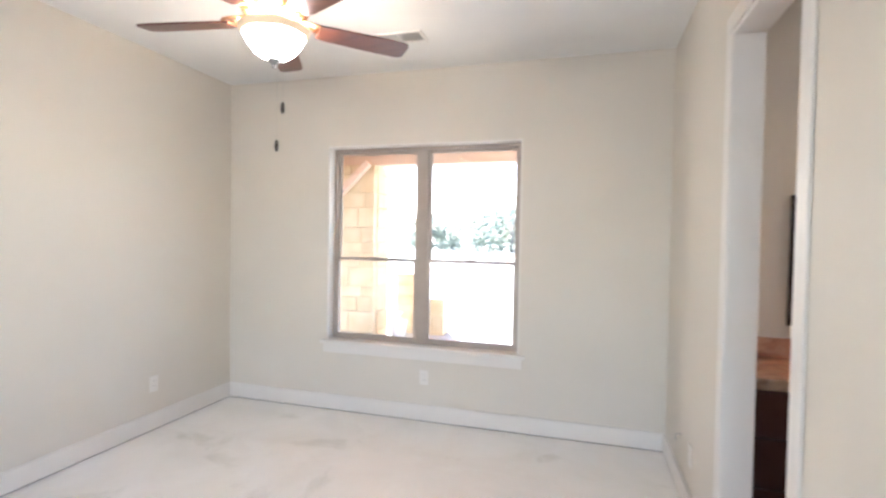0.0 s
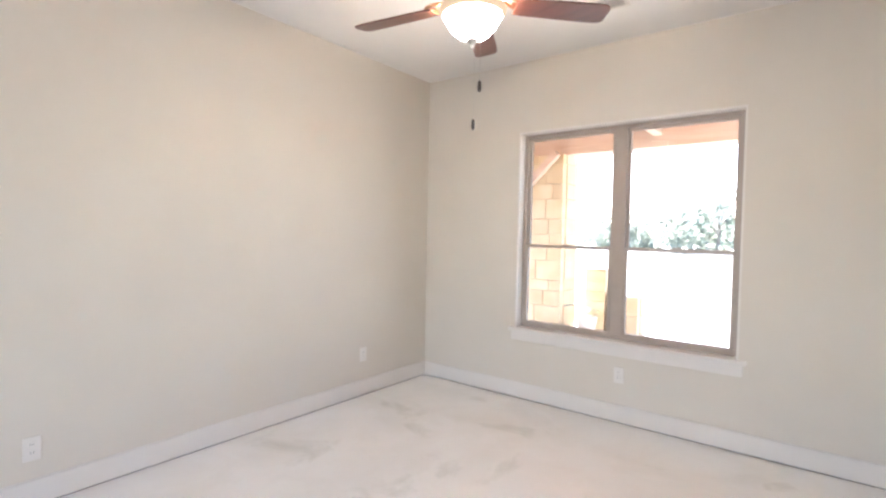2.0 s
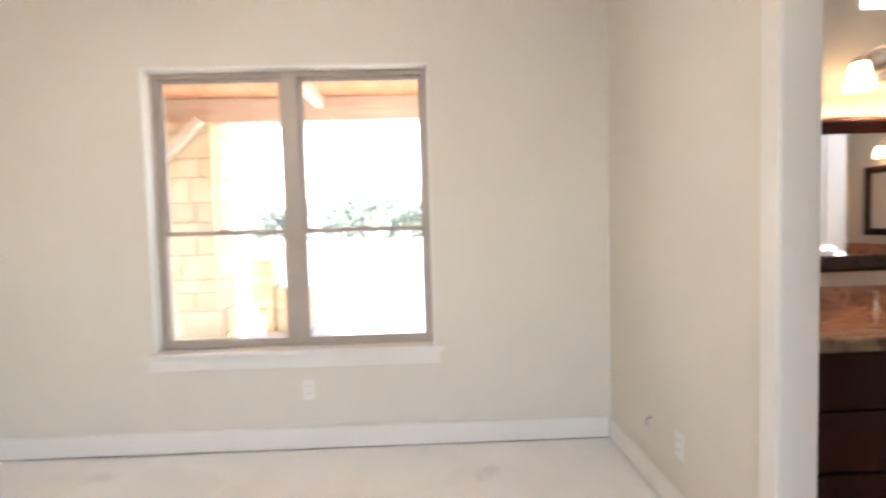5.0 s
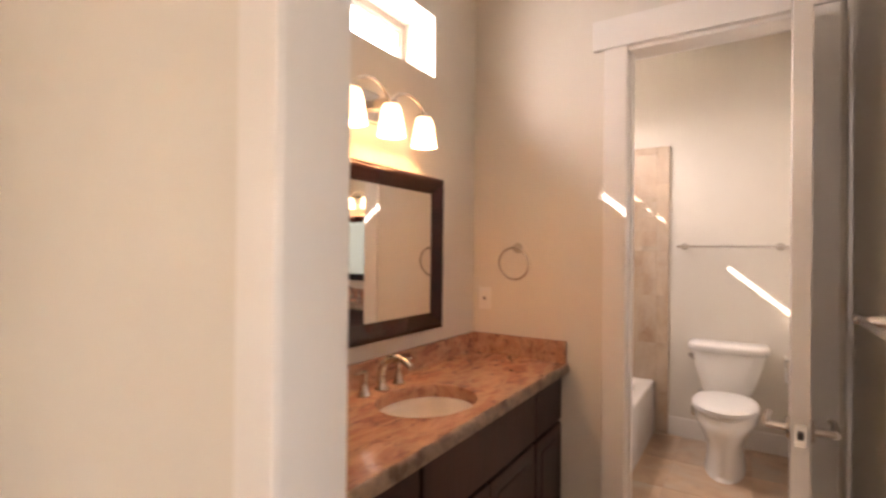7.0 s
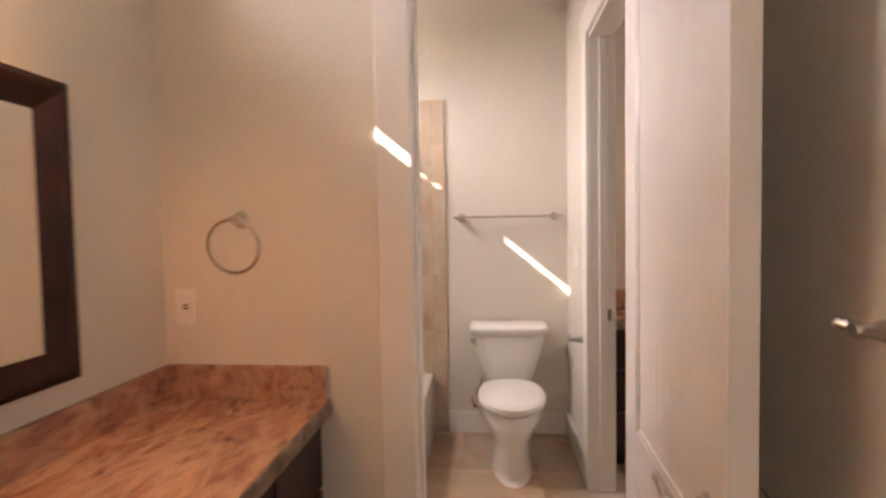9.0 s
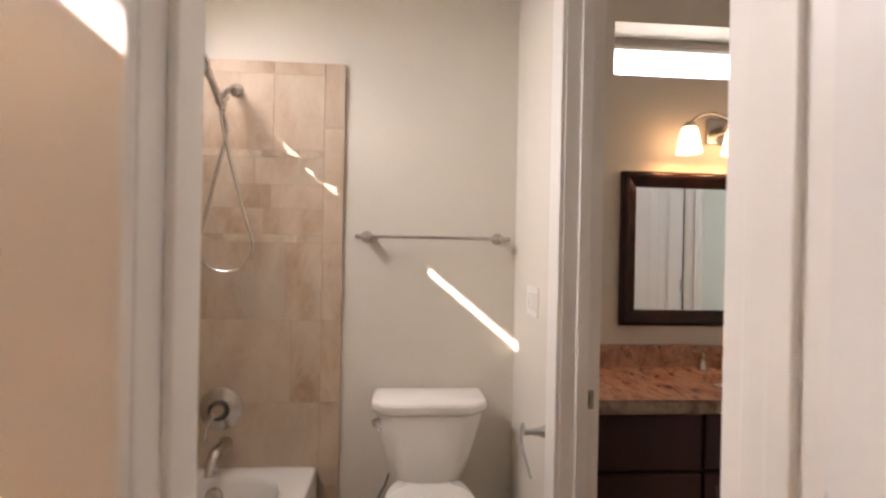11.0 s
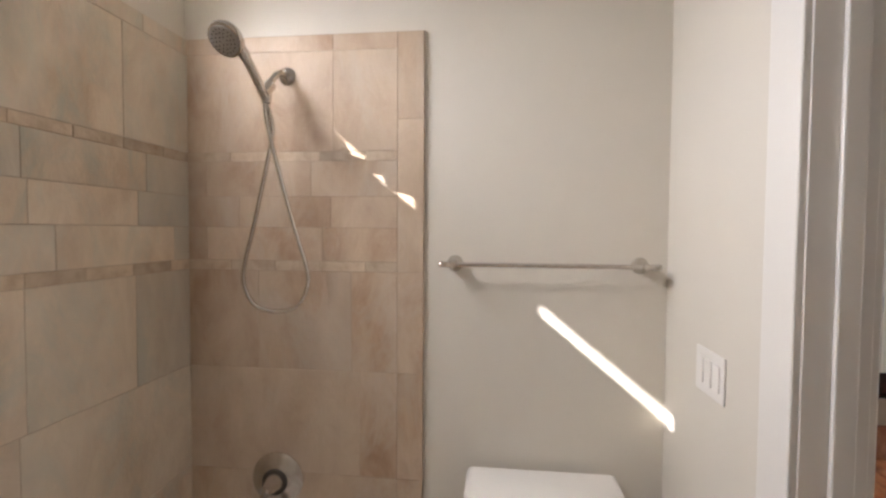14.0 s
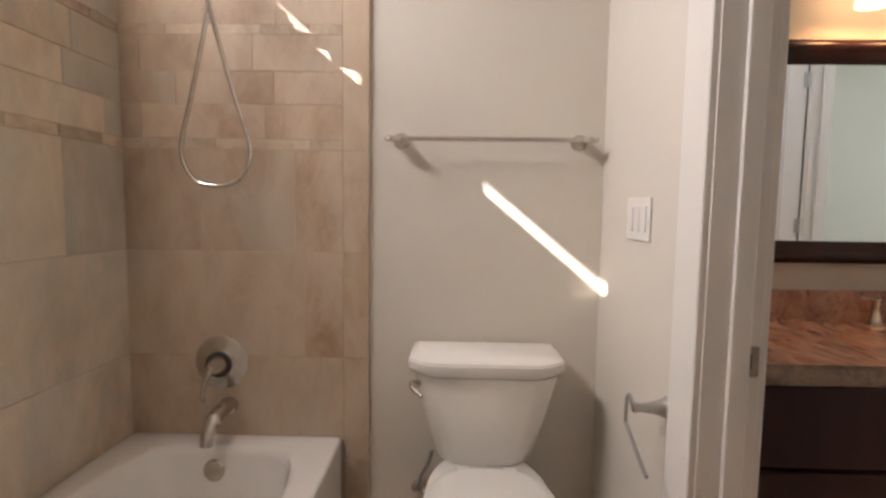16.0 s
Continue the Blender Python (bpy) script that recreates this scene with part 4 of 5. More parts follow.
def towel_bar(m, half, label):
    root = thing("towel_bar", m.translation, label, "towel bar", "towel bars")
    for s in (-1, 1):
        bm = bmesh.new()
        bell_post(bm, m @ Matrix.Translation((s * half, 0, 0)), 0.072)
        part("post", bm, NICKEL, root)
    bm = bmesh.new()
    tube(bm, [m @ Vector((x, -0.068, 0)) for x in (-half - 0.03, half + 0.03)], 0.0075, 14)
    for s in (-1, 1):
        mm = m @ Matrix.Translation((s * (half + 0.018), -0.068, 0)) @ Matrix.Rotation(radians(90 * s), 4, "Y")
        lathe(bm, [(0.008, 0.0), (0.011, 0.006), (0.008, 0.012), (0.011, 0.020), (0.009, 0.026), (0.003, 0.029)], mm, 16)
    part("bar", bm, NICKEL, root)


towel_ring(pose(VE, -0.255, 1.38, 0, 0, -90))
towel_bar(pose(TE, -1.12, 1.414, 0, 0, -90), 0.295, "slim brushed nickel towel bar above the toilet")
towel_bar(pose(-1.05, VS, 1.205, 0, 0, 180), 0.30, "brushed nickel towel bar behind the open door")


def paper_holder(m):
    root = thing("toilet_paper_holder", m.translation, "empty brushed nickel pivoting toilet paper holder", "paper holder")
    bm = bmesh.new()
    bell_post(bm, m, 0.075)
    part("post", bm, SATIN, root)
    bm = bmesh.new()
    tube(bm, smooth_path([m @ Vector(p) for p in ((0, -0.078, 0), (-0.025, -0.080, 0.018), (-0.04, -0.080, 0.005), (-0.042, -0.080, -0.045), (-0.034, -0.080, -0.058), (0.075, -0.080, -0.110), (0.092, -0.080, -0.112))], 4), 0.0045, 10)
    part("arm", bm, SATIN, root)


paper_holder(pose(1.205, TS, 0.745, 0, 0, 180))

# ---- bathtub, shower ----
TY0, TY1, TZ = -0.63, TN, 0.395


def superoval(cx, cy, a, c, z, n=56, e=4.0):
    out = []
    for k in range(n):
        t = 2 * math.pi * k / n
        ct, st = math.cos(t), math.sin(t)
        out.append(Vector((cx + a * math.copysign(abs(ct) ** (2 / e), ct), cy + c * math.copysign(abs(st) ** (2 / e), st), z)))
    return out


def bathtub():
    x0, x1 = TW + 0.001, TE - 0.012
    root = thing("bathtub", ((x0 + x1) / 2, (TY0 + TY1) / 2, 0), "white enamelled alcove bathtub with an integral apron", "bathtub")
    cx, cy, a, c = (x0 + x1) / 2, (TY0 + TY1 - 0.012) / 2, (x1 - x0) / 2, (TY1 - 0.012 - TY0) / 2
    bm = bmesh.new()
    rr = [superoval(cx, cy, a, c, 0.0, e=60), superoval(cx, cy, a, c, TZ - 0.012, e=60), superoval(cx, cy, a - 0.004, c - 0.004, TZ - 0.003, e=50), superoval(cx, cy, a - 0.012, c - 0.012, TZ, e=40),
          superoval(cx, cy, a - 0.075, c - 0.075, TZ, e=6), superoval(cx, cy, a - 0.088, c - 0.086, TZ - 0.006, e=5), superoval(cx, cy, a - 0.10, c - 0.095, TZ - 0.03, e=5), superoval(cx, cy, a - 0.13, c - 0.115, 0.22, e=4.5),
          superoval(cx, cy, a - 0.17, c - 0.14, 0.11, e=4), superoval(cx, cy, a - 0.26, c - 0.2, 0.075, e=3.5)]
    rings_mesh(bm, rr)
    part("tub_shell", bm, ACRYLIC, root, "", 50)
    ox = x1 - 0.108
    bm = lathe(bmesh.new(), [(0.012, 0.012), (0.030, 0.010), (0.036, 0.004), (0.036, 0.0)], Matrix.Translation((ox - 0.004, -0.228, 0.322)) @ Matrix.Rotation(radians(-82), 4, "Y"), 24)
    part("overflow_plate", bm, NICKEL, root, "round nickel overflow plate")


bathtub()


def shower_set():
    x = TE - 0.012
    root = thing("hand_shower", (x, -0.215, 2.055), "brushed nickel hand shower on a wall arm with hose", "shower head")
    bm = lathe(bmesh.new(), [(0.03, 0.0), (0.03, 0.004), (0.022, 0.012), (0.012, 0.016)], Matrix.Translation((x, -0.229, 2.066)) @ Matrix.Rotation(radians(-90), 4, "Y"), 24)
    part("escutcheon", bm, NICKEL, root)
    bm = tube(bmesh.new(), smooth_path([(x, -0.229, 2.066), (x - 0.05, -0.224, 2.060), (x - 0.085, -0.216, 2.03), (x - 0.108, -0.212, 1.995)], 5), 0.0105, 12)
    part("shower_arm", bm, NICKEL, root)
    bm = bmesh.new()
    cyl(bm, (x - 0.098, -0.216, 2.01), (x - 0.128, -0.205, 1.975), 0.019, 0.021, 16)
    cyl(bm, (x - 0.115, -0.211, 1.975), (x - 0.118, -0.212, 1.945), 0.017, 0.014, 16)
    part("cradle", bm, NICKEL, root)
    head = Vector((x - 0.272, -0.193, 2.085))
    bm = tube(bmesh.new(), smooth_path([(x - 0.118, -0.212, 1.955), (x - 0.145, -0.208, 1.985), (x - 0.185, -0.203, 2.025), (x - 0.232, -0.198, 2.064), head], 5), [0.0125] * 6 + [0.014] * 8 + [0.017] * 7, 14)
    part("handle", bm, NICKEL, root)
    face = Vector((-0.72, 0.12, -0.68)).normalized()
    mh = Matrix.Translation(head + Vector((0, 0.02, 0.005))) @ face.to_track_quat("Z", "Y").to_matrix().to_4x4()
    part("spray_head", lathe(bmesh.new(), [(0.012, -0.035), (0.032, -0.026), (0.048, -0.008), (0.052, 0.006), (0.050, 0.014), (0.046, 0.016)], mh, 32), NICKEL, root)
    fc = part("spray_face", lathe(bmesh.new(), [(0.044, 0.0155), (0.044, 0.0185), (0.041, 0.0195)], mh, 32), SATIN, root, "grey perforated spray face")
    bm = bmesh.new()
    for r, n in ((0.012, 6), (0.023, 12), (0.034, 18)):
        for k in range(n):
            t = 2 * math.pi * k / n
            p = mh @ Vector((r * math.cos(t), r * math.sin(t), 0.0185))
            cyl(bm, p, p + face * 0.003, 0.0022, 0.0016, 6)
    part("nozzles", bm, SLOT, fc)
    hose = smooth_path([(x - 0.118, -0.212, 1.95), (x - 0.115, -0.230, 1.88), (x - 0.11, -0.222, 1.815), (x - 0.10, -0.158, 1.56), (x - 0.093, -0.121, 1.43), (x - 0.09, -0.119, 1.36), (x - 0.09, -0.155, 1.298), (x - 0.09, -0.225, 1.279), (x - 0.09, -0.297, 1.298), (x - 0.09, -0.333, 1.36), (x - 0.092, -0.331, 1.43), (x - 0.10, -0.293, 1.56), (x - 0.122, -0.232, 1.815), (x - 0.125, -0.212, 1.92), (x - 0.112, -0.21, 1.98)], 10)
    part("hose", tube(bmesh.new(), hose, [0.0068 + 0.0006 * (k % 2) for k in range(len(hose))], 10), NICKEL, root, "ribbed metal shower hose")
    root.location += Vector((0, -0.02, -0.025))
    v = thing("shower_valve", (x, -0.208, 0.65), "round brushed nickel shower valve with a lever", "shower valve")
    mv = Matrix.Translation((x, -0.208, 0.65)) @ Matrix.Rotation(radians(-90), 4, "Y")
    part("escutcheon", lathe(bmesh.new(), [(0.093, 0.0), (0.093, 0.004), (0.087, 0.009), (0.060, 0.013), (0.045, 0.022), (0.042, 0.03)], mv, 40), NICKEL, v)
    # Dark-coloured ring paints in the dark reflection round the hub; no separate part.
    part("collar", lathe(bmesh.new(), [(0.0445, 0.024), (0.044, 0.034), (0.036, 0.037)], mv, 32), BRONZE, v, "dark ring standing in for the reflection at the cone base")
    part("hub", lathe(bmesh.new(), [(0.036, 0.022), (0.033, 0.04), (0.012, 0.095), (0.003, 0.10)], mv, 28), NICKEL, v)
    part("lever", tube(bmesh.new(), smooth_path([(x - 0.055, -0.203, 0.645), (x - 0.075, -0.188, 0.615), (x - 0.082, -0.178, 0.575), (x - 0.078, -0.175, 0.535)], 5), [0.010] * 6 + [0.007] * 9 + [0.006], 12), NICKEL, v)
    s = thing("tub_spout", (x, -0.232, 0.495), "curved brushed nickel tub spout", "tub spout")
    part("spout", tube(bmesh.new(), smooth_path([(x, -0.232, 0.497), (x - 0.05, -0.229, 0.502), (x - 0.10, -0.223, 0.486), (x - 0.13, -0.218, 0.45), (x - 0.135, -0.216, 0.415)], 6), [0.030] * 3 + [0.024] * 10 + [0.021] * 12, 18), NICKEL, s)


shower_set()

# ---- toilet ----


def toilet():
    cy = -1.112
    root = thing("toilet", (1.372, cy, 0), "white two-piece porcelain toilet with the lid closed", "toilet")

    def egg(x0, x1, half, z, n=40, k=1.0):
        cx, a = (x0 + x1) / 2, (x1 - x0) / 2
        out = []
        for i in range(n):
            t = 2 * math.pi * i / n
            ct, st = math.cos(t), math.sin(t)
            w = half * (1.0 if ct > 0 else 1.0)
            e = 2.0 if ct < 0 else 2.8
            out.append(Vector((cx + a * math.copysign(abs(ct) ** (2 / e), ct), cy + w * math.copysign(abs(st) ** (2 / e), st), z)))
        return out
    bm = bmesh.new()
    rings_mesh(bm, [egg(1.067, 1.632, 0.115, 0.0), egg(1.09, 1.632, 0.118, 0.02), egg(1.072, 1.632, 0.110, 0.06), egg(1.077, 1.632, 0.105, 0.16), egg(1.057, 1.632, 0.118, 0.22), egg(1.027, 1.642, 0.150, 0.28), egg(1.007, 1.652, 0.176, 0.335), egg(1.03, 1.652, 0.182, 0.375), egg(1.007, 1.652, 0.180, 0.395), egg(1.05, 1.642, 0.165, 0.40)])
    part("bowl", bm, PORCELAIN, root, "", 60)
    bm = bmesh.new()
    rings_mesh(bm, [egg(1.004, 1.472, 0.178, 0.401), egg(1.000, 1.472, 0.182, 0.408), egg(1.004, 1.472, 0.179, 0.417)])
    part("seat", bm, PLASTIC, root, "white plastic seat ring", 60)
    bm = bmesh.new()
    rings_mesh(bm, [egg(1.002, 1.487, 0.180, 0.419), egg(0.998, 1.487, 0.184, 0.427), egg(1.006, 1.484, 0.177, 0.437), egg(1.09, 1.472, 0.14, 0.444)])
    part("lid", bm, PLASTIC, root, "white closed toilet lid", 60)

    def tank_ring(x0, x1, half, z, ch):
        xs = [(x1, -half), (x1, half), (x0 + ch * 1.1, half), (x0 + 0.012, half - ch), (x0, half - ch * 1.8), (x0, -half + ch * 1.8), (x0 + 0.012, -half + ch), (x0 + ch * 1.1, -half)]
        return [Vector((x, cy + y, z)) for x, y in xs]
    bm = bmesh.new()
    rings_mesh(bm, [tank_ring(1.575, 1.737, 0.125, 0.385, 0.035), tank_ring(1.557, 1.742, 0.145, 0.415, 0.04), tank_ring(1.547, 1.744, 0.188, 0.55, 0.045), tank_ring(1.542, 1.744, 0.224, 0.688, 0.045)])
    bmesh.ops.bevel(bm, geom=bm.edges[:], offset=0.006, segments=2, affect="EDGES")
    part("tank", bm, PORCELAIN, root, "", 40)
    bm = bmesh.new()
    rings_mesh(bm, [tank_ring(1.532, 1.750, 0.233, 0.689, 0.05), tank_ring(1.527, 1.750, 0.240, 0.698, 0.05), tank_ring(1.527, 1.750, 0.240, 0.728, 0.05), tank_ring(1.544, 1.742, 0.226, 0.742, 0.05)])
    bmesh.ops.bevel(bm, geom=bm.edges[:], offset=0.004, segments=2, affect="EDGES")
    part("tank_lid", bm, PORCELAIN, root, "", 40)
    bm = bmesh.new()
    cyl(bm, (1.584, cy + 0.205, 0.651), (1.572, cy + 0.232, 0.651), 0.013, 0.012, 16)
    tube(bm, [(1.572, cy + 0.23, 0.651), (1.547, cy + 0.222, 0.644), (1.522, cy + 0.195, 0.634)], [0.008, 0.007, 0.006], 10)
    part("flush_lever", bm, NICKEL, root, "chrome flush lever")
    for z in (0.40, ):
        part("hinge_cap", boxes((1.487, 1.517, cy - 0.09, cy - 0.05, 0.402, 0.428), bevel=0.006), PLASTIC, root)
        part("hinge_cap", boxes((1.487, 1.517, cy + 0.05, cy + 0.09, 0.402, 0.428), bevel=0.006), PLASTIC, root)
    st = thing("stop_valve", (TE, -0.90, 0.23), "chrome toilet shut-off valve on the wall", "valve")
    bm = lathe(bmesh.new(), [(0.03, 0), (0.03, 0.003), (0.016, 0.010)], Matrix.Translation((TE - b, -0.90, 0.22)) @ Matrix.Rotation(radians(-90), 4, "Y"), 20)
    cyl(bm, (TE - b, -0.90, 0.22), (TE - 0.08, -0.90, 0.22), 0.011, n=14)
    part("valve_body", bm, NICKEL, st)
    bm = bmesh.new()
    lathe(bm, [(0.016, 0.0), (0.030, 0.007), (0.030, 0.020), (0.016, 0.025)], Matrix.Translation((TE - 0.075, -0.90, 0.22)) @ Matrix.Rotation(radians(-90), 4, "Y") @ Matrix.Diagonal((1.0, 0.65, 1, 1)), 20)
    part("valve_knob", bm, NICKEL, st)
    part("supply_hose", tube(bmesh.new(), smooth_path([(TE - 0.06, -0.90, 0.225), (TE - 0.062, -0.905, 0.28), (TE - 0.07, -0.93, 0.33), (TE - 0.09, -0.945, 0.39)], 5), 0.006, 10), SATIN, st)


toilet()

# ---- outside: eaves, porch and view ----
eave = thing("roof_eave", (0.2, 0.6, 2.926), "stained cedar roof eave above the high bath windows", "eave", "", "structure")
part("soffit", boxes((-1.70, RE + 0.80, 0.372, 0.85, 2.926, 2.945), (RE + 0.302, RE + 0.80, -3.3, 0.372, 2.926, 2.945)), CEDAR, eave)
part("fascia", boxes((-1.70, RE + 0.80, 0.852, 0.88, 2.926, 3.03), (RE + 0.802, RE + 0.83, -3.3, 0.88, 2.926, 3.03)), BEAM, eave)
structure("ground", boxes((-600, 600, BN + O + 0.02, 900, -0.5, -0.25), (RE + 0.3, 600, -600, BN + O + 0.02, -0.5, -0.25)), EARTH, "pale dry caliche ground reaching the horizon", "ground")
structure("porch_floor", boxes((-9, BE - 0.1, BN + O, 4.1, -0.25, 0.02)), PORCHC, "grey concrete porch slab", "porch floor")
porch_roof = thing("porch_roof", (-5, 2, 2.6), "stained cedar porch roof on rough beams", "porch roof", "", "structure")
for k in range(24):
    y = BN + O + 0.02 + k * 0.14
    part("board", boxes((-9, BE - 0.1, y, y + 0.136, 2.66, 2.68), bevel=0.004), CEDAR, porch_roof)
part("roof_deck", boxes((-9.2, BE + 0.1, BN + O, 4.3, 2.70, 2.80)), STUCCO, porch_roof)
part("beam", boxes((-9, BE - 0.1, 3.1, 3.38, 2.40, 2.655), bevel=0.01), BEAM, porch_roof, "rough cedar header beam")
part("joist", boxes((-4.07, -3.97, BN + O, 3.1, 2.53, 2.655), bevel=0.008), BEAM, porch_roof)
bm = boxes((-0.045, 0.045, -0.05, 0.05, 0, 0.86), bevel=0.008)
bm.transform(Matrix.Translation((-5.80, 2.925, 1.80)) @ Matrix.Rotation(radians(45), 4, "Y"))
part("brace", bm, BEAM, porch_roof, "rough cedar corner brace")


def stone_pier(name, x0, x1, y0, y1, z0, z1, label, seed):
    root = thing(name, ((x0 + x1) / 2, (y0 + y1) / 2, z0), label, "stone pier", "porch stonework")
    part("core", boxes((x0 + 0.01, x1 - 0.01, y0 + 0.01, y1 - 0.01, z0, z1)), MORTAR, root)
    rng = random.Random(seed)
    z = z0
    while z < z1 - 0.02:
        h = min(rng.choice((0.14, 0.2, 0.26)), z1 - z)
        x = x0
        while x < x1 - 0.01:
            w = min(rng.uniform(0.22, 0.45), x1 - x)
            if x1 - x - w < 0.1:
                w = x1 - x
            j = rng.uniform(0, 0.006)
            part("stone", boxes((x + 0.0035, x + w - 0.0035, y0 - j, y0 + 0.1, z + 0.0035, z + h - 0.0035), bevel=0.008), STONE, root)
            x += w
        part("stone", boxes((x1 - 0.08, x1 + rng.uniform(0, 0.012), y0 + 0.105, y1 - 0.006, z + 0.006, z + h - 0.006), bevel=0.008), STONE, root)
        z += h
    return root


stone_pier("porch_column", -5.72, -5.13, 3.0, 3.5, 0.02, 2.40, "cream limestone block porch column", 3)
stone_pier("low_stone_wall", -5.10, -4.80, 3.75, 4.05, 0.02, 0.90, "low cream limestone garden wall", 4)
stone_pier("low_stone_wall", -4.78, -4.36, 3.75, 4.05, 0.02, 0.55, "lower step of the cream limestone garden wall", 5)

pot = thing("flower_pot", (-4.86, 3.25, 0.02), "white planter pot with pale flowers on the porch", "planter")
part("pot", lathe(bmesh.new(), [(0.085, 0.0), (0.09, 0.01), (0.125, 0.25), (0.135, 0.26), (0.135, 0.28), (0.12, 0.28), (0.11, 0.24)], Matrix.Translation((-4.86, 3.25, 0.02)), 28), PORCELAIN, pot)
rng = random.Random(8)
bm = bmesh.new()
for k in range(70):
    a, r, h = rng.uniform(0, 6.3), rng.uniform(0.01, 0.13), rng.uniform(0.26, 0.42)
    p = Vector((-4.86 + r * math.cos(a), 3.25 + r * math.sin(a), h))
    d = Vector((rng.uniform(-1, 1), rng.uniform(-1, 1), rng.uniform(-0.3, 1))).normalized() * 0.04
    s = d.orthogonal().normalized() * 0.014
    v = [bm.verts.new(q) for q in (p, p + d * 0.5 + s, p + d, p + d * 0.5 - s)]
    bm.faces.new(v)
part("foliage", bm, LEAF, pot)


def tree(x, y, h, seed):
    rng = random.Random(seed)
    root = thing("tree", (x, y, -0.25), "distant bushy green live oak", "tree", "distant oaks")
    bm = bmesh.new()
    tube(bm, [(x, y, -0.25), (x + 0.1, y, h * 0.25), (x - 0.1, y + 0.1, h * 0.6)], [h * 0.025, h * 0.018, h * 0.008], 8)
    for k in range(5):
        a = rng.uniform(0, 6.3)
        tube(bm, [(x, y, h * rng.uniform(0.2, 0.4)), (x + h * 0.2 * math.cos(a), y + h * 0.2 * math.sin(a), h * 0.55), (x + h * 0.38 * math.cos(a), y + h * 0.38 * math.sin(a), h * 0.72)], [h * 0.02, h * 0.012, h * 0.004], 6)
    part("trunk", bm, BARK, root)
    verts, faces = [], []
    for c in range(60):
        a, q = rng.uniform(0, 6.3), rng.random() ** 0.5
        cz = h * (0.02 + 0.88 * rng.random() * (1 - 0.45 * q))
        c0 = Vector((x + h * 0.8 * q * math.cos(a), y + h * 0.8 * q * math.sin(a), cz))
        R = h * rng.uniform(0.08, 0.16)
        for k in range(38):
            d = Vector((rng.gauss(0, 1), rng.gauss(0, 1), rng.gauss(0, 0.8))).normalized()
            p = c0 + d * R * rng.uniform(0.5, 1.05)
            e = Vector((rng.gauss(0, 1), rng.gauss(0, 1), rng.gauss(0, 1))).normalized() * h * 0.03
            f = e.orthogonal().normalized() * h * 0.022
            i = len(verts)
            verts += [p - e, p + f, p + e, p - f]
            faces.append((i, i + 1, i + 2, i + 3))
    me = bpy.data.meshes.new("crown")
    me.from_pydata([v - Vector((x, y, -0.25)) for v in verts], [], faces)
    me.materials.append(LEAF)
    cr = new("crown", me)
    cr.parent = root


rng = random.Random(21)
for k in range(26):
    tree(-78 + k * 3.4 + rng.uniform(-1.2, 1.2), 62 + rng.uniform(-6, 14), rng.uniform(1.8, 2.8) + max(0.0, min(k, 20) - 10) * 0.55, 100 + k)

# ---- tiles, last ----


def tile_mesh(w, h, d, bev=0.0012):
    """A thin tile from the origin: w along x, h along z, d towards -y."""
    bm = boxes((0.0009, w - 0.0009, -d, 0, 0.0009, h - 0.0009))
    es = [e for e in bm.edges if all(v.co.y < -d + 1e-6 for v in e.verts)]
    bmesh.ops.bevel(bm, geom=es, offset=bev, segments=1, affect="EDGES")
    return bm


tile_cache = {}


def tile(parent, m, w, h, d, material, name="tile"):
    key = (round(w, 3), round(h, 3), d, material.name)
    if key not in tile_cache:
        tile_cache[key] = mesh_from(name, tile_mesh(w, h, d), material)
    ob = new(name, tile_cache[key])
    ob.parent = parent
    ob.matrix_basis = m
    return ob


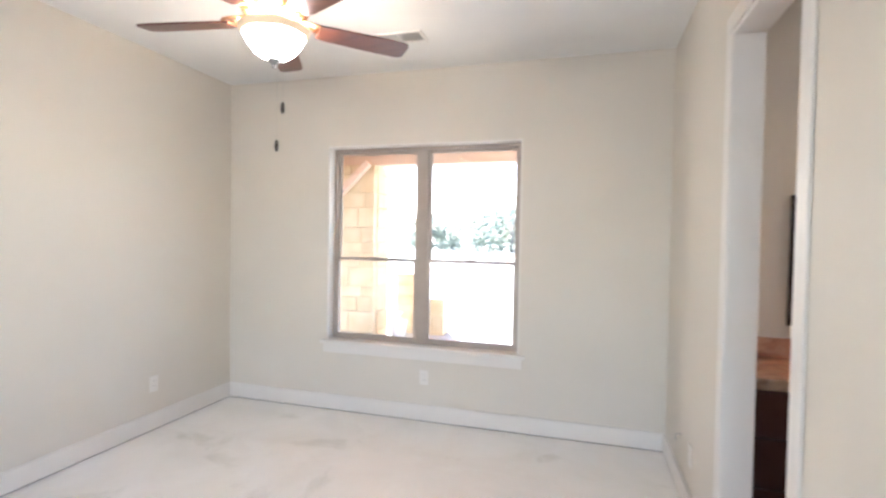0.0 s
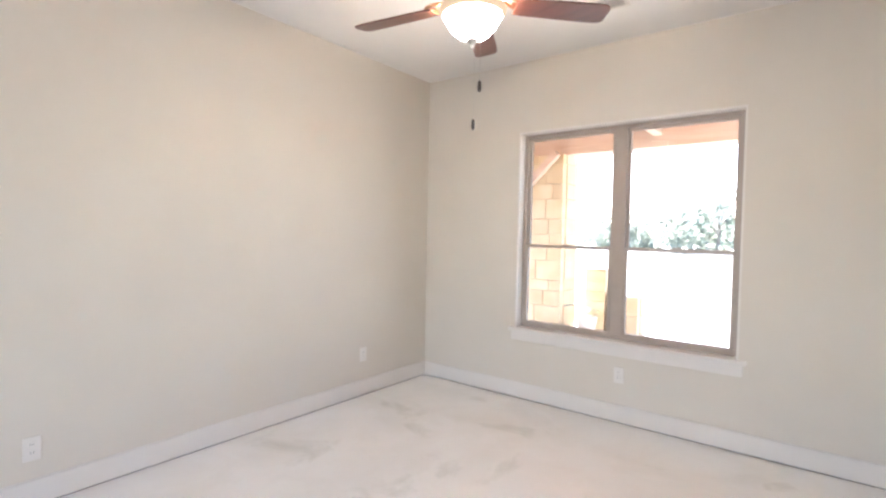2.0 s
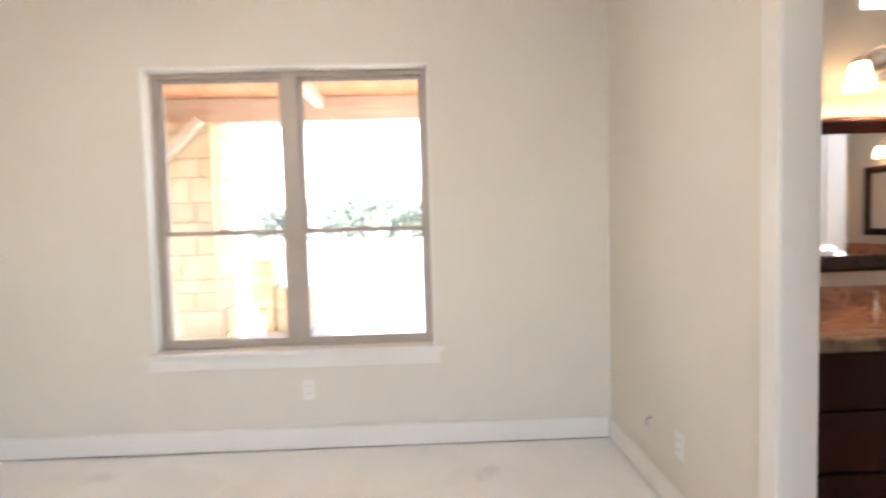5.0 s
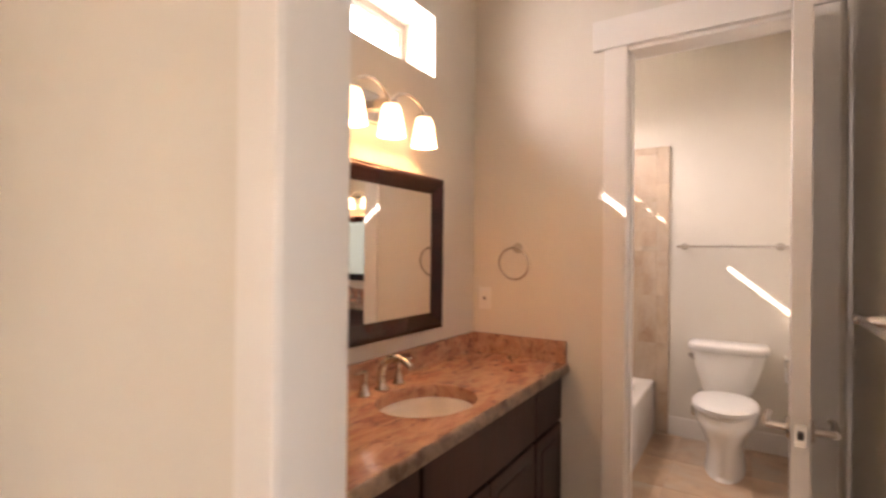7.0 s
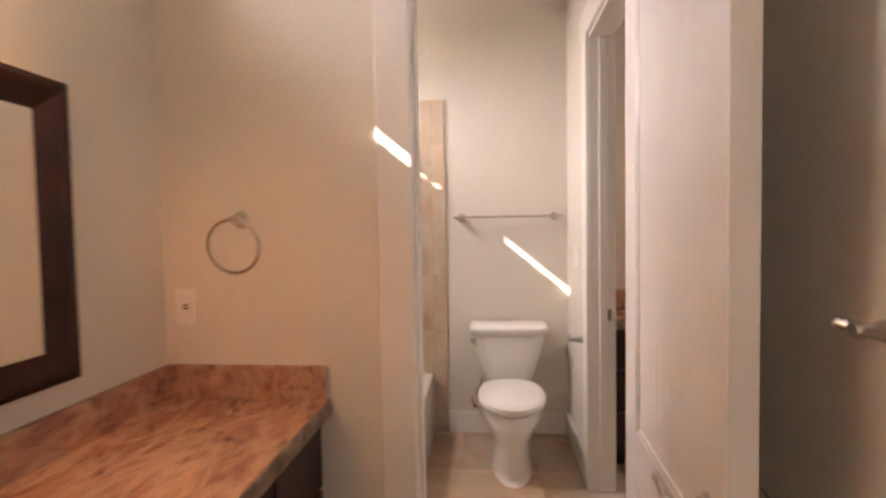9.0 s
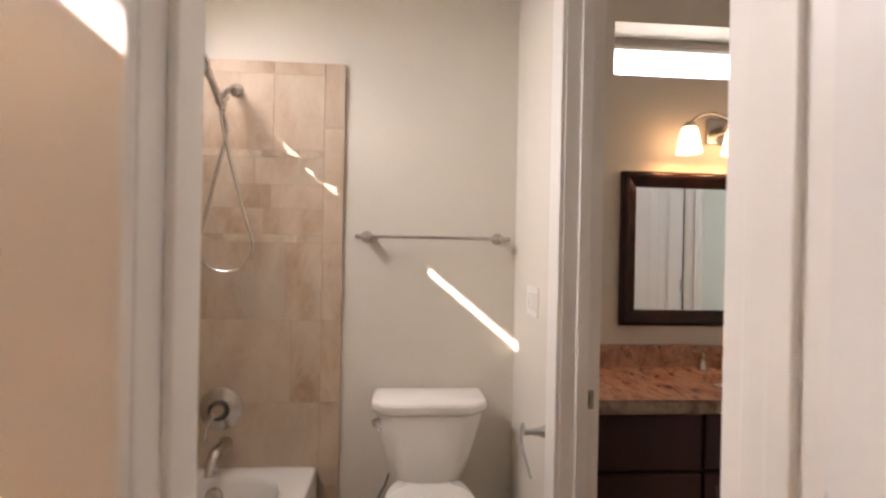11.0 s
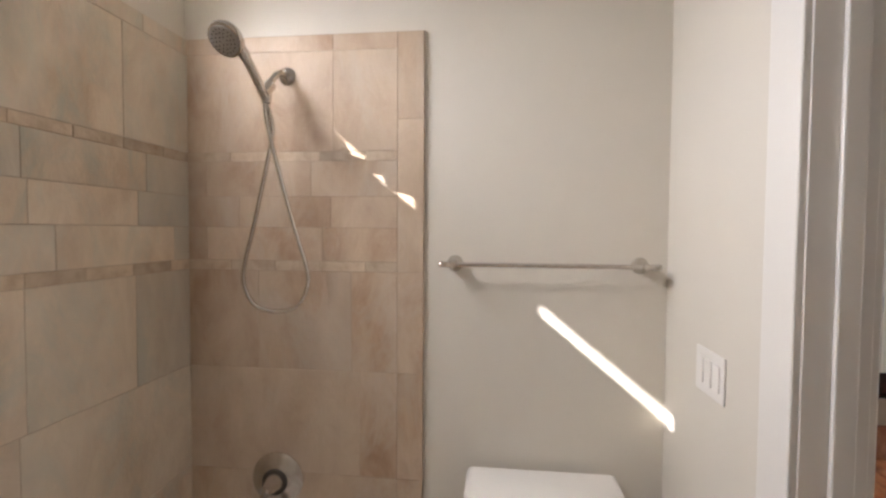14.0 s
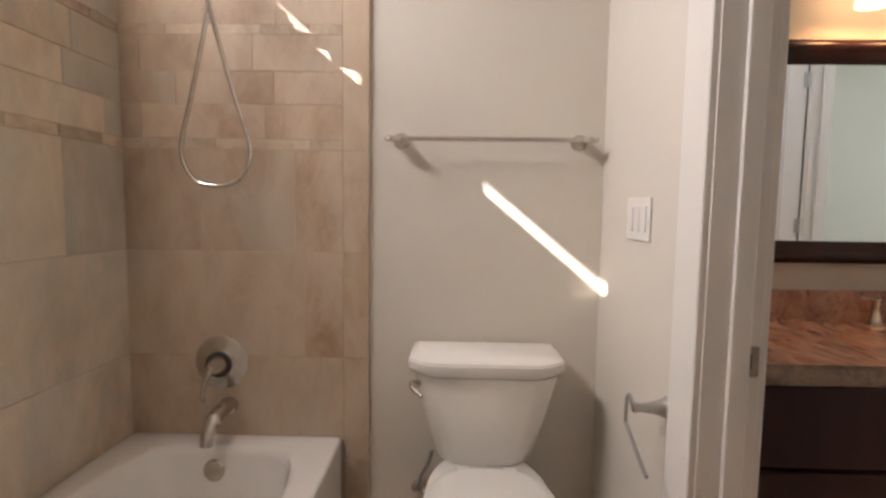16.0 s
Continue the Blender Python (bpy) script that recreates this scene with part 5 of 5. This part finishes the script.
surround = structure("tub_surround", boxes((TE - 0.0105, TE, TY0, TN - 0.0105, TZ - 0.02, 2.177), (TE - 0.0105, TE, -0.720, TY0, 0.0, 2.177), (TW, TE - 0.0105, TN - 0.0105, TN, TZ - 0.02, 2.177)), GROUT, "sandy grouted backing of the travertine tub surround", "tub surround")
ROWS = [(0.375, 0.675, 0.50, "a", 0.30), (0.675, 1.039, 0.60, "a", 0.62), (1.039, 1.381, 0.33, "a", 0.26), (1.381, 1.416, 0.16, "s", 0.03), (1.416, 1.53, 0.42, "a", 0.07), (1.53, 1.636, 0.33, "a", 0.19), (1.636, 1.755, 0.38, "a", 0.07), (1.755, 1.787, 0.16, "s", 0.0), (1.787, 2.123, 0.50, "a", 0.528), (2.123, 2.177, 0.36, "a", 0.528)]


def tile_rows(parent, base, u0, u1, rows, stone=TILE):
    """Lays rows of tiles along local x from u0 to u1, face to local -y."""
    rng = random.Random(int(u1 * 1000) + 7)
    for z0, z1, w, kind_, off in rows:
        u = u0
        first = True
        while u < u1 - 0.004:
            ww = (off if first and off > 0.06 else w)
            ww = min(ww, u1 - u)
            if u1 - u - ww < 0.05:
                ww = u1 - u
            tile(parent, base @ Matrix.Translation((u, 0, z0)), ww, z1 - z0, 0.006 + (0.0008 if kind_ == "s" else rng.uniform(0, 0.0007)), ACCENT if kind_ == "s" else stone)
            u += ww
            first = False


east_base = pose(TE - 0.006, TN - 0.006, 0, 0, 0, -90)
tile_rows(surround, east_base, 0.006, 0.755, ROWS)
for z0, z1 in ((0.0, 0.31), (0.31, 0.675), (0.675, 1.039), (1.039, 1.381), (1.381, 1.891), (1.891, 2.177)):
    tile(surround, east_base @ Matrix.Translation((0.756, 0, z0)), 0.088, z1 - z0, 0.0072, TILE)
# North wall takes the copy with brightness lifted in its colour.
tile_rows(surround, pose(TW, TN - 0.006, 0), 0.0, TE - TW - 0.006, [(z0, z1, w * 1.05, k, (o + 0.17) % 0.4) for z0, z1, w, k, o in ROWS], TILE_SAGE_LIFTED)
S = 0.44
for i in range(10):
    for j in range(9):
        x, y = -1.82 + i * S, -3.9 + j * S
        x1, y1 = min(x + S, RE), min(y + S, 0.0)
        if y1 - y > 0.03 and x1 - x > 0.03:
            tile(floor_bath, Matrix.Translation((x, y, -0.006)) @ Matrix.Rotation(radians(-90), 4, "X"), x1 - x, y1 - y, 0.006, FTILE)
